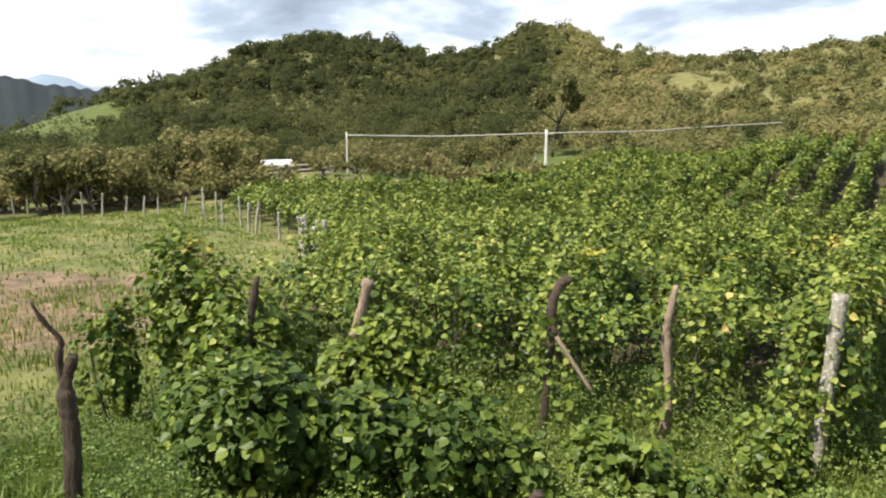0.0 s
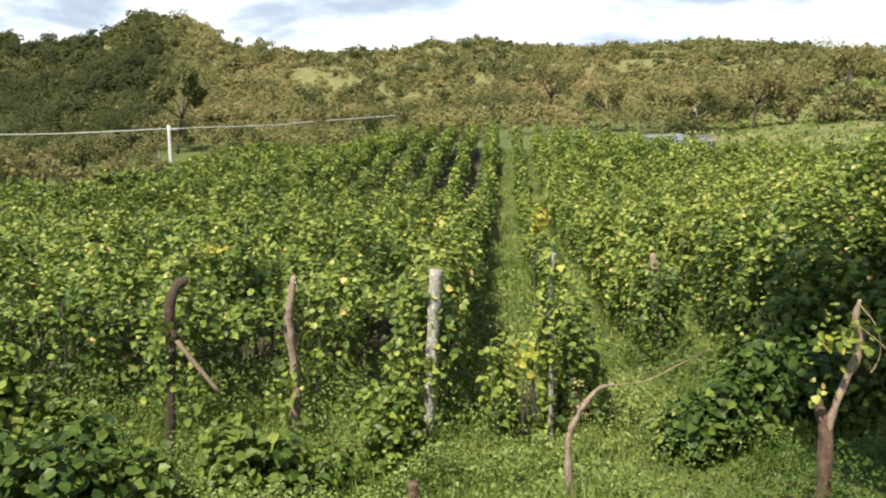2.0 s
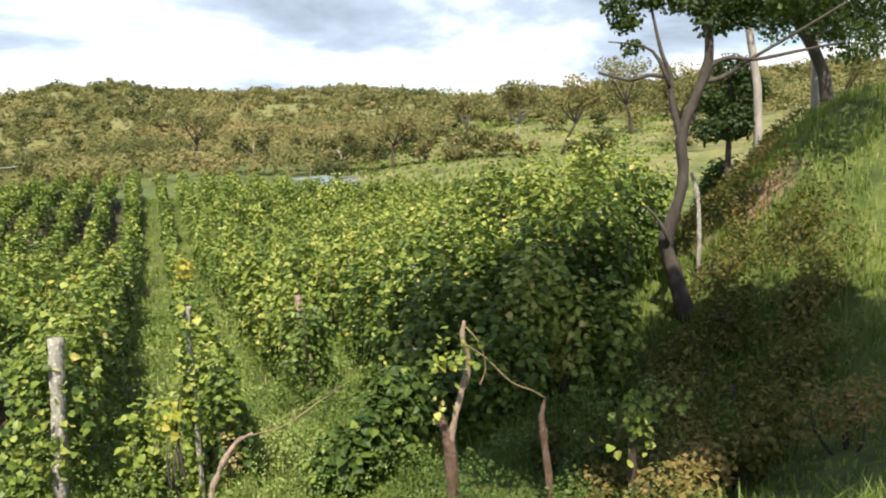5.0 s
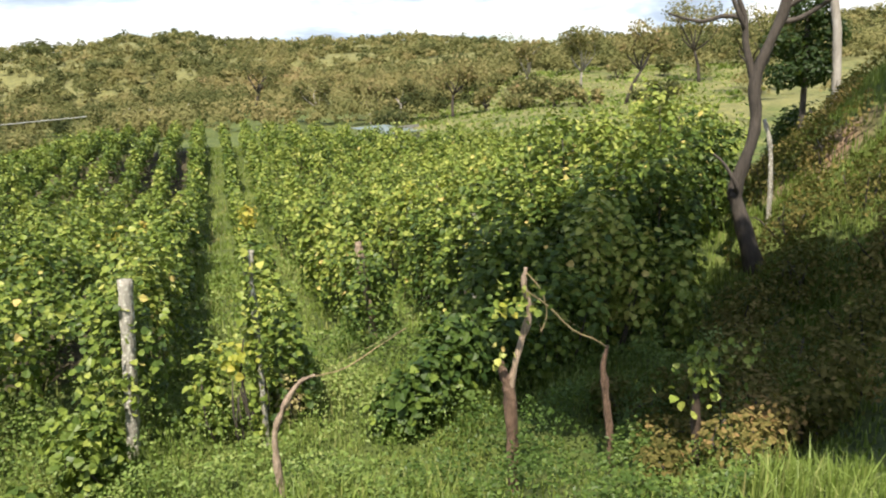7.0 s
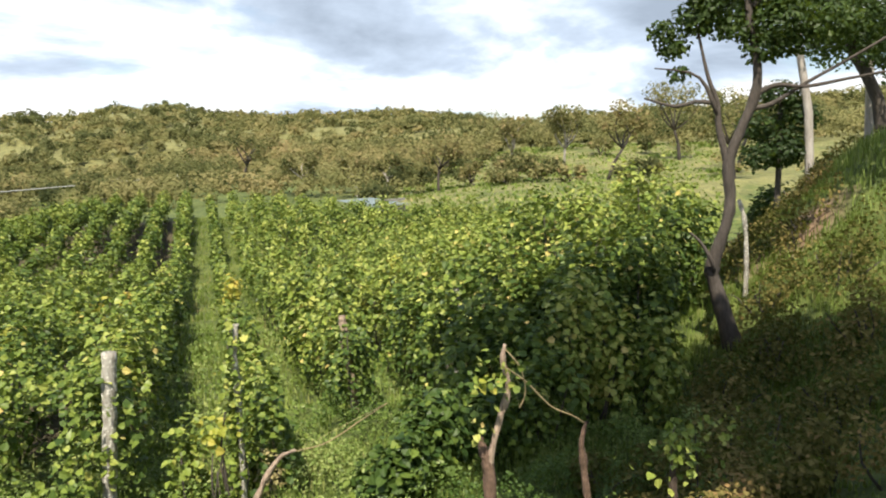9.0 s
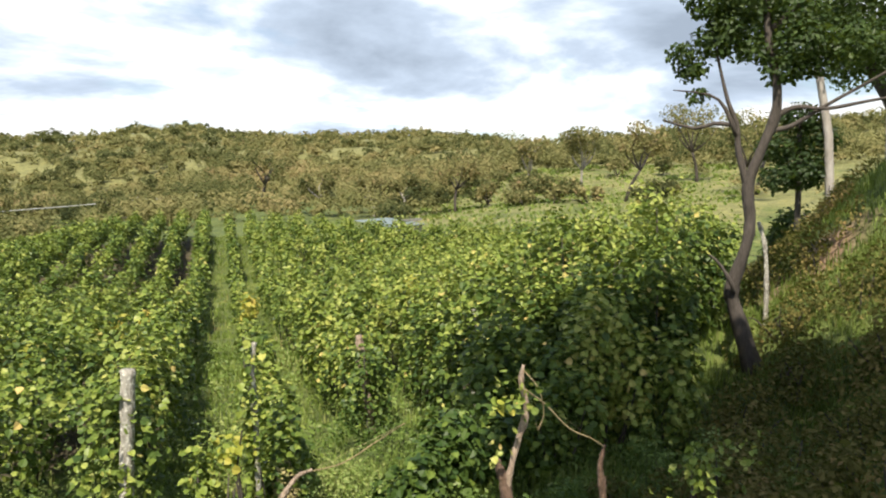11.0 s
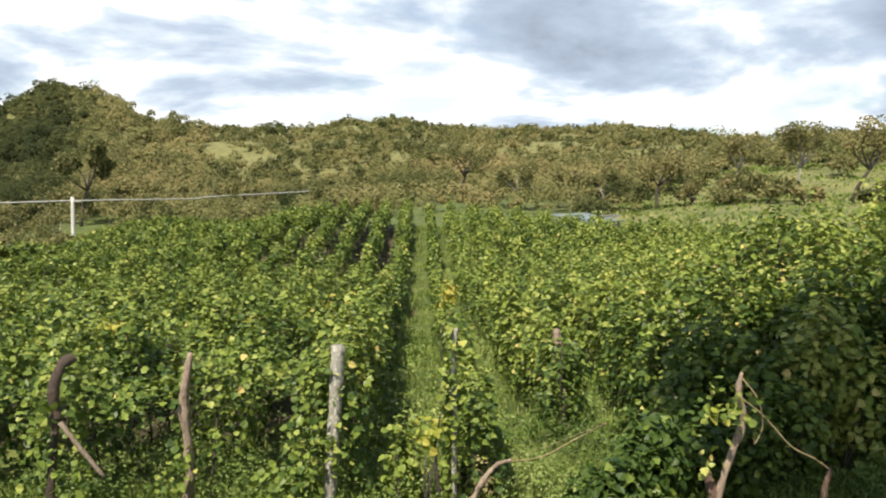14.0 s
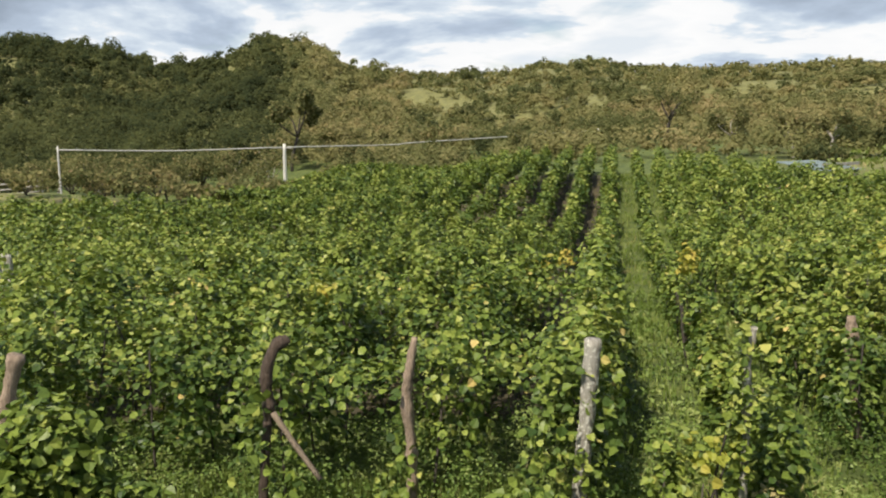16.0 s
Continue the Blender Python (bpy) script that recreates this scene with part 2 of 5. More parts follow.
# ---------------------------------------------------------------- mesh helpers
def mesh_data(name, V, F, mat, smooth=False, **atts):
    me = bpy.data.meshes.new(name)
    V, F = np.asarray(V, np.float32), np.asarray(F, np.int32)
    k = F.shape[1]
    me.vertices.add(len(V))
    me.vertices.foreach_set("co", V.ravel())
    me.loops.add(F.size)
    me.loops.foreach_set("vertex_index", F.ravel())
    me.polygons.add(len(F))
    me.polygons.foreach_set("loop_start", np.arange(0, F.size, k, dtype=np.int32))
    me.polygons.foreach_set("use_smooth", np.full(len(F), smooth))
    for key, val in atts.items():
        a = me.attributes.new(key, "FLOAT", "POINT")
        a.data.foreach_set("value", np.asarray(val, np.float32))
    me.materials.append(mat)
    me.update(calc_edges=True)
    me.validate()
    return me


def part(name, me, parent=None, label=""):
    """Links a mesh as one object, under a thing where one is given."""
    ob = new(name, me)
    if parent is not None:
        ob.parent = parent
    return tagged(ob, label)


def joined(pieces):
    """Joins (V, F) pairs of one face size into one pair."""
    V, F, n = [], [], 0
    for v, f in pieces:
        V.append(v)
        F.append(np.asarray(f) + n)
        n += len(v)
    return np.concatenate(V), np.concatenate(F)


def tube(points, radii, sides=8, rough=0.0, rng=None, steps=4):
    """A bent, tapered and knotty round stick through the points, closed at its ends. Quads."""
    P = np.asarray(points, float)
    R = np.asarray(radii, float) * np.ones(1)
    R = np.interp(np.linspace(0, 1, len(P)), np.linspace(0, 1, len(R)), R)
    t = np.linspace(0, len(P) - 1, (len(P) - 1) * steps + 1)
    i = np.clip(t.astype(int), 0, len(P) - 2)
    f = (t - i)[:, None]
    m = np.gradient(P, axis=0)
    a, b, ma, mb = P[i], P[i + 1], m[i], m[i + 1]
    C = (2 * f**3 - 3 * f**2 + 1) * a + (f**3 - 2 * f**2 + f) * ma + (-2 * f**3 + 3 * f**2) * b + (f**3 - f**2) * mb
    R = np.interp(t, np.arange(len(P)), R)
    D = np.gradient(C, axis=0)
    D /= np.linalg.norm(D, axis=1, keepdims=True) + 1e-9
    ref = np.array([0.31, 0.95, 0.05])
    X = np.cross(D, ref)
    X /= np.linalg.norm(X, axis=1, keepdims=True) + 1e-9
    Y = np.cross(D, X)
    ang = np.linspace(0, 2 * np.pi, sides, endpoint=False)
    ring = np.cos(ang)[None, :, None] * X[:, None] + np.sin(ang)[None, :, None] * Y[:, None]
    rad = R[:, None] * np.ones((1, sides))
    if rough and rng is not None:
        slow = np.interp(np.arange(len(R)), np.arange(0, len(R) + 4, 4), 1 + rng.normal(0, rough * 2.0, len(np.arange(0, len(R) + 4, 4))))
        rad = rad * slow[:, None]
        rad = rad * (1 + rng.normal(0, rough, rad.shape)) * (1 + rng.normal(0, rough, (len(R), 1))) * (1 + rng.normal(0, rough, (1, sides)))
        C = C + rng.normal(0, rough * 0.35, C.shape) * R[:, None]
    V = (C[:, None] + ring * rad[..., None]).reshape(-1, 3)
    n = len(C)
    F = []
    for k in range(n - 1):
        for s in range(sides):
            F.append((k * sides + s, k * sides + (s + 1) % sides, (k + 1) * sides + (s + 1) % sides, (k + 1) * sides + s))
    V = np.concatenate([V, C[:1], C[-1:]])
    lo, hi = len(V) - 2, len(V) - 1
    for s in range(0, sides, 2):
        F.append((lo, (s + 2) % sides, s + 1, s))
        F.append((hi, (n - 1) * sides + s, (n - 1) * sides + s + 1, (n - 1) * sides + (s + 2) % sides))
    return V, np.array(F)


BROAD = (np.array([(0, 0, 0), (-.50, .22, .10), (-.40, .68, .05), (0, 1.08, -.14), (.40, .68, .05), (.50, .22, .10)], float),
         np.array([(0, 5, 4), (0, 4, 3), (0, 3, 2), (0, 2, 1)]))
OVAL = (np.array([(0, 0, 0), (-.36, .5, .08), (0, 1.05, -.08), (.36, .5, .08)], float), np.array([(0, 3, 2), (0, 2, 1)]))
BLADE = (np.array([(-.5, 0, 0), (.5, 0, 0), (0, 1, 0)], float), np.array([(0, 1, 2)]))


def turned(N, rng, lean):
    """Axes of leaves that face about N, each turned its own way."""
    N = N + rng.normal(0, lean, N.shape)
    N /= np.linalg.norm(N, axis=1, keepdims=True) + 1e-9
    A = np.cross(N, rng.normal(0, 1, N.shape))
    A /= np.linalg.norm(A, axis=1, keepdims=True) + 1e-9
    return A, np.cross(N, A), N


def laid(P, axes, S, shape):
    """Leaves of one shape at the places P, of the sizes S, as one mesh."""
    T, TF = shape
    A, B, N = axes
    V = P[:, None] + S[:, None, None] * (T[None, :, :1] * A[:, None] + T[None, :, 1:2] * B[:, None] + T[None, :, 2:] * N[:, None])
    k = len(T)
    F = TF[None] + (np.arange(len(P)) * k)[:, None, None]
    return V.reshape(-1, 3), F.reshape(-1, TF.shape[1]), k


def scattered(P, N, S, rng, shape=OVAL, lean=0.6):
    return laid(P, turned(N, rng, lean), S, shape)


LEAF_CACHE = {}


def single_leaf(mat, tint):
    """The mesh of one broad leaf of about that tint, shared by all leaves like it."""
    key = (mat.name, round(tint * 8))
    if key not in LEAF_CACHE:
        V, F = BROAD
        LEAF_CACHE[key] = mesh_data("leaf", V, F, mat, False, tint=np.full(len(V), key[1] / 8))
    return LEAF_CACHE[key]


def single_leaves(root, P, axes, S, tint, mat):
    """Leaves that can be told apart, each an object under its plant."""
    A, B, N = axes
    for p, a, b, n, s, t in zip(P, A, B, N, S, tint):
        ob = new("leaf", single_leaf(mat, float(t)))
        ob.parent = root
        ob.matrix_basis = Matrix(((a[0] * s, b[0] * s, n[0] * s, p[0]), (a[1] * s, b[1] * s, n[1] * s, p[1]), (a[2] * s, b[2] * s, n[2] * s, p[2]), (0, 0, 0, 1)))


def blades(P, H, W, rng, bend=0.55):
    """Grass blades that stand on P, of the heights H: two bent halves each."""
    n = len(P)
    a = rng.uniform(0, 2 * np.pi, n)
    side = np.stack([np.cos(a), np.sin(a), np.zeros(n)], -1) * W[:, None] * 0.5
    way = np.stack([-np.sin(a), np.cos(a), np.zeros(n)], -1)
    b = np.abs(rng.normal(0, bend, n))[:, None]
    up = np.array([0, 0, 1.0])
    mid = P + H[:, None] * (0.55 * up + 0.18 * b * way)
    tip = P + H[:, None] * ((1 - 0.25 * np.minimum(b, 1.5)) * up + 0.8 * b * way)
    V = np.stack([P - side, P + side, mid + side * 0.8, mid - side * 0.8, tip], 1).reshape(-1, 3)
    F = np.array([(0, 1, 2), (0, 2, 3), (3, 2, 4)])[None] + (np.arange(n) * 5)[:, None, None]
    return V, F.reshape(-1, 3), 5


def smooth(a, b, x):
    t = np.clip((x - a) / (b - a), 0, 1)
    return t * t * (3 - 2 * t)


def bump(x, mid, width):
    return np.exp(-((x - mid) / width) ** 2)


def wave(x, y, scale, seed=0):
    """Soft unevenness between about -1 and 1, from a few crossed waves."""
    r = np.random.RandomState(seed)
    z = 0
    for k in range(7):
        a, f, p = r.uniform(0, 2 * np.pi), r.uniform(0.6, 1.9) / scale, r.uniform(0, 6.28)
        z = z + np.sin((x * np.cos(a) + y * np.sin(a)) * f * 6.28 + p)
    return z / 3.6


# ---------------------------------------------------------------- the lie of the land
ROW_AZ = radians(15.8)            # the rows run this far to the right of +y
ROW_GAP = 1.19
CR, SR = math.cos(ROW_AZ), math.sin(ROW_AZ)


def from_rows(u, v):
    return u * CR + v * SR, -u * SR + v * CR


def to_rows(x, y):
    return x * CR - y * SR, x * SR + y * CR


def crest_angle(az):
    """How high the hills' ground stands over the eye, in degrees, all round."""
    e = -4.2 + 6.5 * smooth(-54, -28, az) - 1.0 * bump(az, -33, 3.0) + 1.45 * bump(az, -25, 4.5) + 0.6 * bump(az, -18.5, 4.5) + 2.0 * bump(az, -7.4, 4.2)
    e = e + 1.0 * bump(az, 12.6, 4.0) + 0.45 * bump(az, 21, 5) + 0.7 * bump(az, 31, 5) - 0.35 * bump(az, 40, 4) + 1.5 * bump(az, 64, 8)
    return e + 0.18 * wave(az, az * 0, 7.0, 3)


def land(x, y):
    """Height of the ground at x, y."""
    x, y = np.asarray(x, float), np.asarray(y, float)
    r, az = np.hypot(x, y), np.degrees(np.arctan2(x, y))
    u, v = to_rows(x, y)
    z = -0.05 + 0.05 * np.clip(x, -45, 5) + 0.012 * np.clip(x - 5, 0, 25)
    # the field dips to a hollow and rises again to its far end
    z = z - 1.75 * smooth(5, 27, v) * (1 - 0.4 * smooth(-12, -24, u)) + 1.15 * smooth(27, 43, v) * smooth(-12, -4, u)
    z = z - 2.9 * smooth(46, 80, r) * (1 - smooth(-2, 22, az)) * smooth(-100, -60, az) + 0.8 * smooth(80, 105, r) * bump(az, -8, 12)
    z = z + (1.7 * smooth(24, 60, r) + 2.4 * smooth(60, 88, r)) * smooth(27, 42, az) - 0.75 * bump(x, 21.8, 3.2) * bump(y, 40.2, 2.6)
    z = z + 0.9 * bump(x, -22.5, 6.0) * bump(y, 47.5, 7.0)
    # the rise behind it, planted too
    z = z + (0.55 + 1.15 * smooth(-11, 0, az)) * bump(az, -3.5, 8.5) * bump(r, 66, 11)
    z = z - 1.0 * bump(az, -9, 7.5) * smooth(33, 46, r) * (1 - smooth(75, 95, r))
    # the road's bank, under the camera
    z = z + 1.45 * (1 - smooth(0.8, 5.9, y + 0.10 * np.minimum(x, 0) + 0.5 * np.clip(x - 1.8, 0, 3)))
    # the cut bank beside the road
    d = 0.82 * x - 0.57 * y
    z = z + 0.8 * smooth(3.4, 6.2, d + 0.3 * wave(x, y, 4, 5)) * smooth(1.0, 4.0, y) * (1 - smooth(14, 20, r))
    z = z + 2.2 * smooth(51.5, 66.0, az + 0.8 * wave(x, y, 6, 6)) * smooth(10.8, 14.8, r) * (1 - smooth(24, 34, r)) * (az < 120)
    z = z + 0.55 * smooth(35, 45, az) * smooth(8.8, 12.5, r) * (1 - smooth(24, 40, r)) * (az < 120)
    near = 1 - smooth(30, 60, r)
    z = z + near * (0.05 * wave(x, y, 2.3, 1) + 0.02 * wave(x, y, 0.7, 2))
    # hills all round
    foot = 70 + 35 * (1 - smooth(-5, 25, az))
    top = 300.0
    crest = 3.1 + top * np.tan(np.radians(crest_angle(az)))
    s = smooth(0, 1, (r - foot) / (top - foot)) * 0.45 + 0.55 * np.clip((r - foot) / (top - foot), 0, 1) ** 1.3
    gully = 2.6 * wave(x, y, 90, 7) * smooth(100, 170, r) * (1 - smooth(230, 300, r))
    z = np.where(r > foot, z + (crest - z) * np.clip(s, 0, 1) + gully, z)
    z = z - 0.16 * np.clip(r - top, 0, 200)
    return z


def build_ground():
    az = np.radians(np.concatenate([np.arange(-82, 84, 0.75), np.arange(84, 278, 3.0)]))
    r = np.concatenate([[0.003, 0.4], np.geomspace(0.9, 60, 125), np.geomspace(62, 4500, 70)])
    A, R = np.meshgrid(az, r, indexing="ij")
    X, Y = R * np.sin(A), R * np.cos(A)
    Z = land(X, Y)
    n, k = A.shape
    V = np.stack([X, Y, Z], -1).reshape(-1, 3)
    i, j = np.meshgrid(np.arange(n), np.arange(k - 1), indexing="ij")
    i2 = (i + 1) % n
    F = np.stack([i * k + j, i2 * k + j, i2 * k + j + 1, i * k + j + 1], -1).reshape(-1, 4)[:, ::-1]
    x, y = V[:, 0], V[:, 1]
    rr, aa = np.hypot(x, y), np.degrees(np.arctan2(x, y))
    u, v = to_rows(x, y)
    bare = 1.15 * bump(x, -11.5, 6.0) * bump(y, 12.0, 4.6) + 0.72 * bump(aa, 59, 6) * bump(rr, 12.9, 0.6)
    bare = np.maximum(bare, 0.8 * (1 - smooth(-1.2, 0.3, y)) * (rr < 60))
    dry = 0.25 + 0.32 * smooth(25, 55, rr) * smooth(18, 33, aa) + 0.5 * smooth(90, 140, rr) * smooth(-36, -30, aa)
    dry = dry + 0.30 * smooth(-6, -9, u) * (rr < 60)
    edge_v = np.interp(u, [-41, -24, -17.5, -13.5, -6, -5.9, 3.8, 20], [43, 23.5, 20.5, 16.4, 6.3, 7.0, 8.0, 27])
    end_v = np.where(u < -17.5, np.interp(u, [-30, -25, -17.5], [25.5, 29.5, 34.5]), 47 - 0.9 * np.maximum(u, 0))
    dark_floor = 0.9 * smooth(-0.3, 0.5, v - edge_v) * (v < end_v) * np.where((u > -0.2) & (u < 3.4), 0.0, 1) * smooth(0.5, 3.0, v - edge_v) * (u > -41) * (u < 20)
    dark_floor = np.maximum(dark_floor, 0.75 * smooth(-8, -11, aa) * (aa > -75) * smooth(42, 47, rr) * (1 - smooth(70, 90, rr)) * (1 - bump(x, -23, 7) * bump(y, 48, 7)))
    me = mesh_data("ground", V, F, GROUND, True, bare=bare, dry=dry, dark_floor=dark_floor)
    tagged(part("ground", me), "grassy valley ground rising into dry wooded hills", "ground", kind="structure")


build_ground()


# ---------------------------------------------------------------- vines in rows
def row_start(u):
    """Where each row begins, along the rows: the field's edge on the pasture, the fence, and the cut bank."""
    if u < -6:
        return float(np.interp(u, [-41, -24, -17.5, -13.5, -6], [43, 23.5, 20.5, 16.4, 6.3]))
    if u < 0.3:
        return 6.85 + 0.1 * math.sin(u * 3.1)
    if u < 1.4:
        return 6.6
    if u < 3.8:
        return 8.6
    return max(7.6, 1.341 * u + 0.3)


def row_end(u):
    if u < -17.5:
        return float(np.interp(u, [-30, -25, -17.5], [25.5, 29.5, 34.5]))
    if u < 0:
        return 49 + 1.5 * math.sin(u * 0.4)
    return 47 - 0.9 * u


def row_height(u, v):
    """Height of the vines' top over the ground along a row."""
    h = 1.36 + 0.12 * np.sin(v * 1.7 + u * 2.3) + 0.10 * np.sin(v * 4.1 + u * 5.1)
    if u < -7:
        h = h - 0.12
    if 0.3 < u < 1.4:
        h = h * (0.68 + 0.25 * smooth(16, 24, v))
    elif 1.4 < u < 2.6:
        h = h * (0.75 + 0.25 * smooth(9, 15, v))
    if u > 3.8:
        h = h + 0.15 - 0.15 * smooth(10, 20, v) + 0.55 * smooth(3.8, 6.0, u) * smooth(34, 24, v)
    return h


def vine_row(u, rng, v0=None, v1=None):
    v0, v1 = (row_start(u), row_end(u)) if v0 is None else (v0, v1)
    if v1 - v0 < 1.5:
        return
    step = 0.25
    vs = np.arange(v0, v1, step)
    x, y = from_rows(u, vs)
    dist = np.hypot(x, y)
    thin = np.where((u > 0.3) & (u < 1.4), 0.55 + 0.3 * smooth(14, 24, vs), 1.0)
    count = step * np.where(dist < 11, 1350, np.where(dist < 17, 880, np.where(dist < 27, 530, np.where(dist < 48, 270, 150)))) * thin
    size = np.where(dist < 11, 0.060, np.where(dist < 17, 0.075, np.where(dist < 27, 0.098, np.where(dist < 48, 0.14, 0.20))))
    rep = rng.poisson(count)
    k = np.repeat(np.arange(len(vs)), rep)
    v = vs[k] + rng.uniform(-step, step, len(k)) * 0.7
    n = len(k)
    # round the arch of the row: from one foot over the top to the other
    a = rng.beta(1.9, 1.9, n) * np.pi
    wide = np.where(dist[k] < 14, 0.31, 0.25) + 0.06 * np.sin(v * 2.3 + u) + 0.06 * np.sin(v * 5.9 + 2 * u)
    if 0.3 < u < 1.4:
        wide = wide * 0.55
    if u > 3.8:
        wide = wide + 0.16
    h = row_height(u, v) * (0.78 if v0 > 44 else 1.0)
    shell = 1 - np.abs(rng.normal(0, 0.16, n)) + 0.10 * np.sin(v * 7 + a * 4 + u)
    stray = rng.random(n) < 0.05
    shell = np.where(stray, shell + rng.uniform(0, 0.35, n), shell)
    du = -np.cos(a) * wide * shell
    foot = np.where(dist[k] < 14, 0.05, 0.18)
    hz = h * (foot + (1 - foot) * np.sin(a) ** 0.6 * np.clip(shell, 0, 1.25))
    hang = rng.random(n) < 0.20
    hz = np.where(hang, hz * rng.uniform(0.45, 1, n), hz)
    # shoots that close the alley between two rows to one uneven canopy
    if u < -1.2 or u > 1.6:
        patchy = 0.5 + 0.5 * wave(u + 0 * v, v, 2.2, 91) + 0.45 * smooth(1.2, 0.2, v - v0)
        bridge = (rng.random(n) < 0.42 * np.clip(patchy, 0, 1) * (smooth(9.5, 4.0, v - v0) if u < 0 else 0.9 * smooth(12, 16, v))) & (hz > 0.5 * h)
        across = rng.uniform(0.1, ROW_GAP, n)
        du = np.where(bridge, across, du)
        sag = np.sin(np.pi * across / ROW_GAP)
        hz = np.where(bridge, h * (0.97 - (0.20 if u < 0 else 0.34) * sag + rng.normal(0, 0.07, n)), hz)
        a = np.where(bridge, np.pi * rng.uniform(0.3, 0.7, n), a)
    uu = u + du + 0.07 * np.sin(v * 0.9 + u * 3)
    X, Y = from_rows(uu, v)
    # shoots grow in clumps; the hollows between them are thinned and tinted darker
    clump = wave(X, Y, 1.7, 71) + 0.6 * wave(X, Y, 0.7, 72)
    hz = hz * (1 + 0.09 * np.clip(clump, -1.2, 1.2))
    P = np.stack([X, Y, land(X, Y) + hz], -1)
    nx, ny = from_rows(-np.cos(a), 0 * a)
    N = np.stack([nx, ny, 0.6 + np.sin(a)], -1)
    ends = smooth(0.5, 0, v - v0)
    N[:, 1] -= 0.8 * ends
    S = size[k] * rng.uniform(0.65, 1.35, n)
    # right-hand trellis (u > 3.8): sunlit top and shaded low leaves painted by tint
    # yellower, sunlit tops tinted lighter than the flanks: light put into the leaf colour
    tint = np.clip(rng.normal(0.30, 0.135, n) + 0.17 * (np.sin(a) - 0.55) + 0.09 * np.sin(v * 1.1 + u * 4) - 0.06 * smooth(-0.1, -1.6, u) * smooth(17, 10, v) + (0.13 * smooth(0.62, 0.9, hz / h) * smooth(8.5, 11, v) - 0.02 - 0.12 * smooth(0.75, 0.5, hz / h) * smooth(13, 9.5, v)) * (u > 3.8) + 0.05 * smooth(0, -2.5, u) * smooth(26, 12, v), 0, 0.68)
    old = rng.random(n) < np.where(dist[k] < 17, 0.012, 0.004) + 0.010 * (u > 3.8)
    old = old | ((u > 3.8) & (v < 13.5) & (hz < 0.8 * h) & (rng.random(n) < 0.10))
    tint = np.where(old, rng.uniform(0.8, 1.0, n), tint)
    # clumps tinted lighter and hollows darker, in place of light and shade
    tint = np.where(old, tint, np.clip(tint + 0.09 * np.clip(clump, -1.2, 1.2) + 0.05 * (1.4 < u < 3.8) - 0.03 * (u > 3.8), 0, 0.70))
    kept = ~((clump < -0.30) & (rng.random(n) < 0.78) & (dist[k] < 34) & ((dist[k] > 13) | (hz > 0.5 * h)))
    P, N, S, tint, v, k = (q[kept] for q in (P, N, S, tint, v, k))
    n = len(P)
    bx, by = from_rows(u, v0)
    base = np.array((bx, by, float(land(bx, by))))
    P = P - base
    root = new("vine_row")
    root.location = base
    axes = turned(N, rng, 0.75)
    far = dist[k] >= 17
    own = np.zeros(n, bool)
    if dist[0] < 10.5:
        ready = np.flatnonzero(v - v0 < 0.9)
        own[rng.choice(ready, min(240, len(ready)), replace=False)] = True
        single_leaves(root, P[own], [q[own] for q in axes], S[own], tint[own], VINE)
    pieces, tints = [], []
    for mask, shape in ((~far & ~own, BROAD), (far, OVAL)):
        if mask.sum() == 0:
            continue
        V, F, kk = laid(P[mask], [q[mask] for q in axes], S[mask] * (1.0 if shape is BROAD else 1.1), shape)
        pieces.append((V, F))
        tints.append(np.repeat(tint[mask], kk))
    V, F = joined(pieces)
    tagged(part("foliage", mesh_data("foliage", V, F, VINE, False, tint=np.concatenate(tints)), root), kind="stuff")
    stems = []
    for q in np.arange(v0 + 0.15, min(v1, v0 + 14), 0.7):
        x0, y0 = from_rows(u + rng.normal(0, 0.05), q)
        x1, y1 = from_rows(u + rng.normal(0, 0.12), q + rng.normal(0, 0.15))
        g = float(land(x0, y0))
        h = float(row_height(u, np.array(q)))
        stems.append(tube(np.array([(x0, y0, g - 0.05), ((x0 + x1) / 2 + rng.normal(0, 0.04), (y0 + y1) / 2, g + h * 0.5), (x1, y1, g + h * 0.92)]) - base, [0.014, 0.011, 0.006], 5, steps=2))
    tagged(part("vine_wood", mesh_data("vine_wood", *joined(stems), BARK, True), root), kind="stuff")
    words = "sparse low climbing vines with yellowing leaves" if 0.3 < u < 1.4 else ("tall spreading climbing vines on a shaded trellis" if u > 3.8 else "dense green climbing vines trained along a trellis row")
    tagged(root, words, "crop row", "vine rows of the field")


field_rng = np.random.RandomState(4)
for k in range(-30, 18):
    vine_row(-0.33 + ROW_GAP * k + 0.14 * (k == 1), field_rng)
# the rows that climb the rise behind the field
for k in range(-24, -7):
    u = -0.33 + ROW_GAP * k
    vine_row(u, field_rng, float(np.interp(u, [-29, -18, -9], [50, 45, 51])), 63.0 + 0.1 * u)


# ---------------------------------------------------------------- weeds, grass and bushes on the ground
def on_land(x, y, h=0.0):
    return np.stack([x, y, land(x, y) + h], -1)


def in_sector(n, r0, r1, a0, a1, rng):
    r = np.sqrt(rng.uniform(r0 * r0, r1 * r1, n))
    a = np.radians(rng.uniform(a0, a1, n))
    return r * np.sin(a), r * np.cos(a)


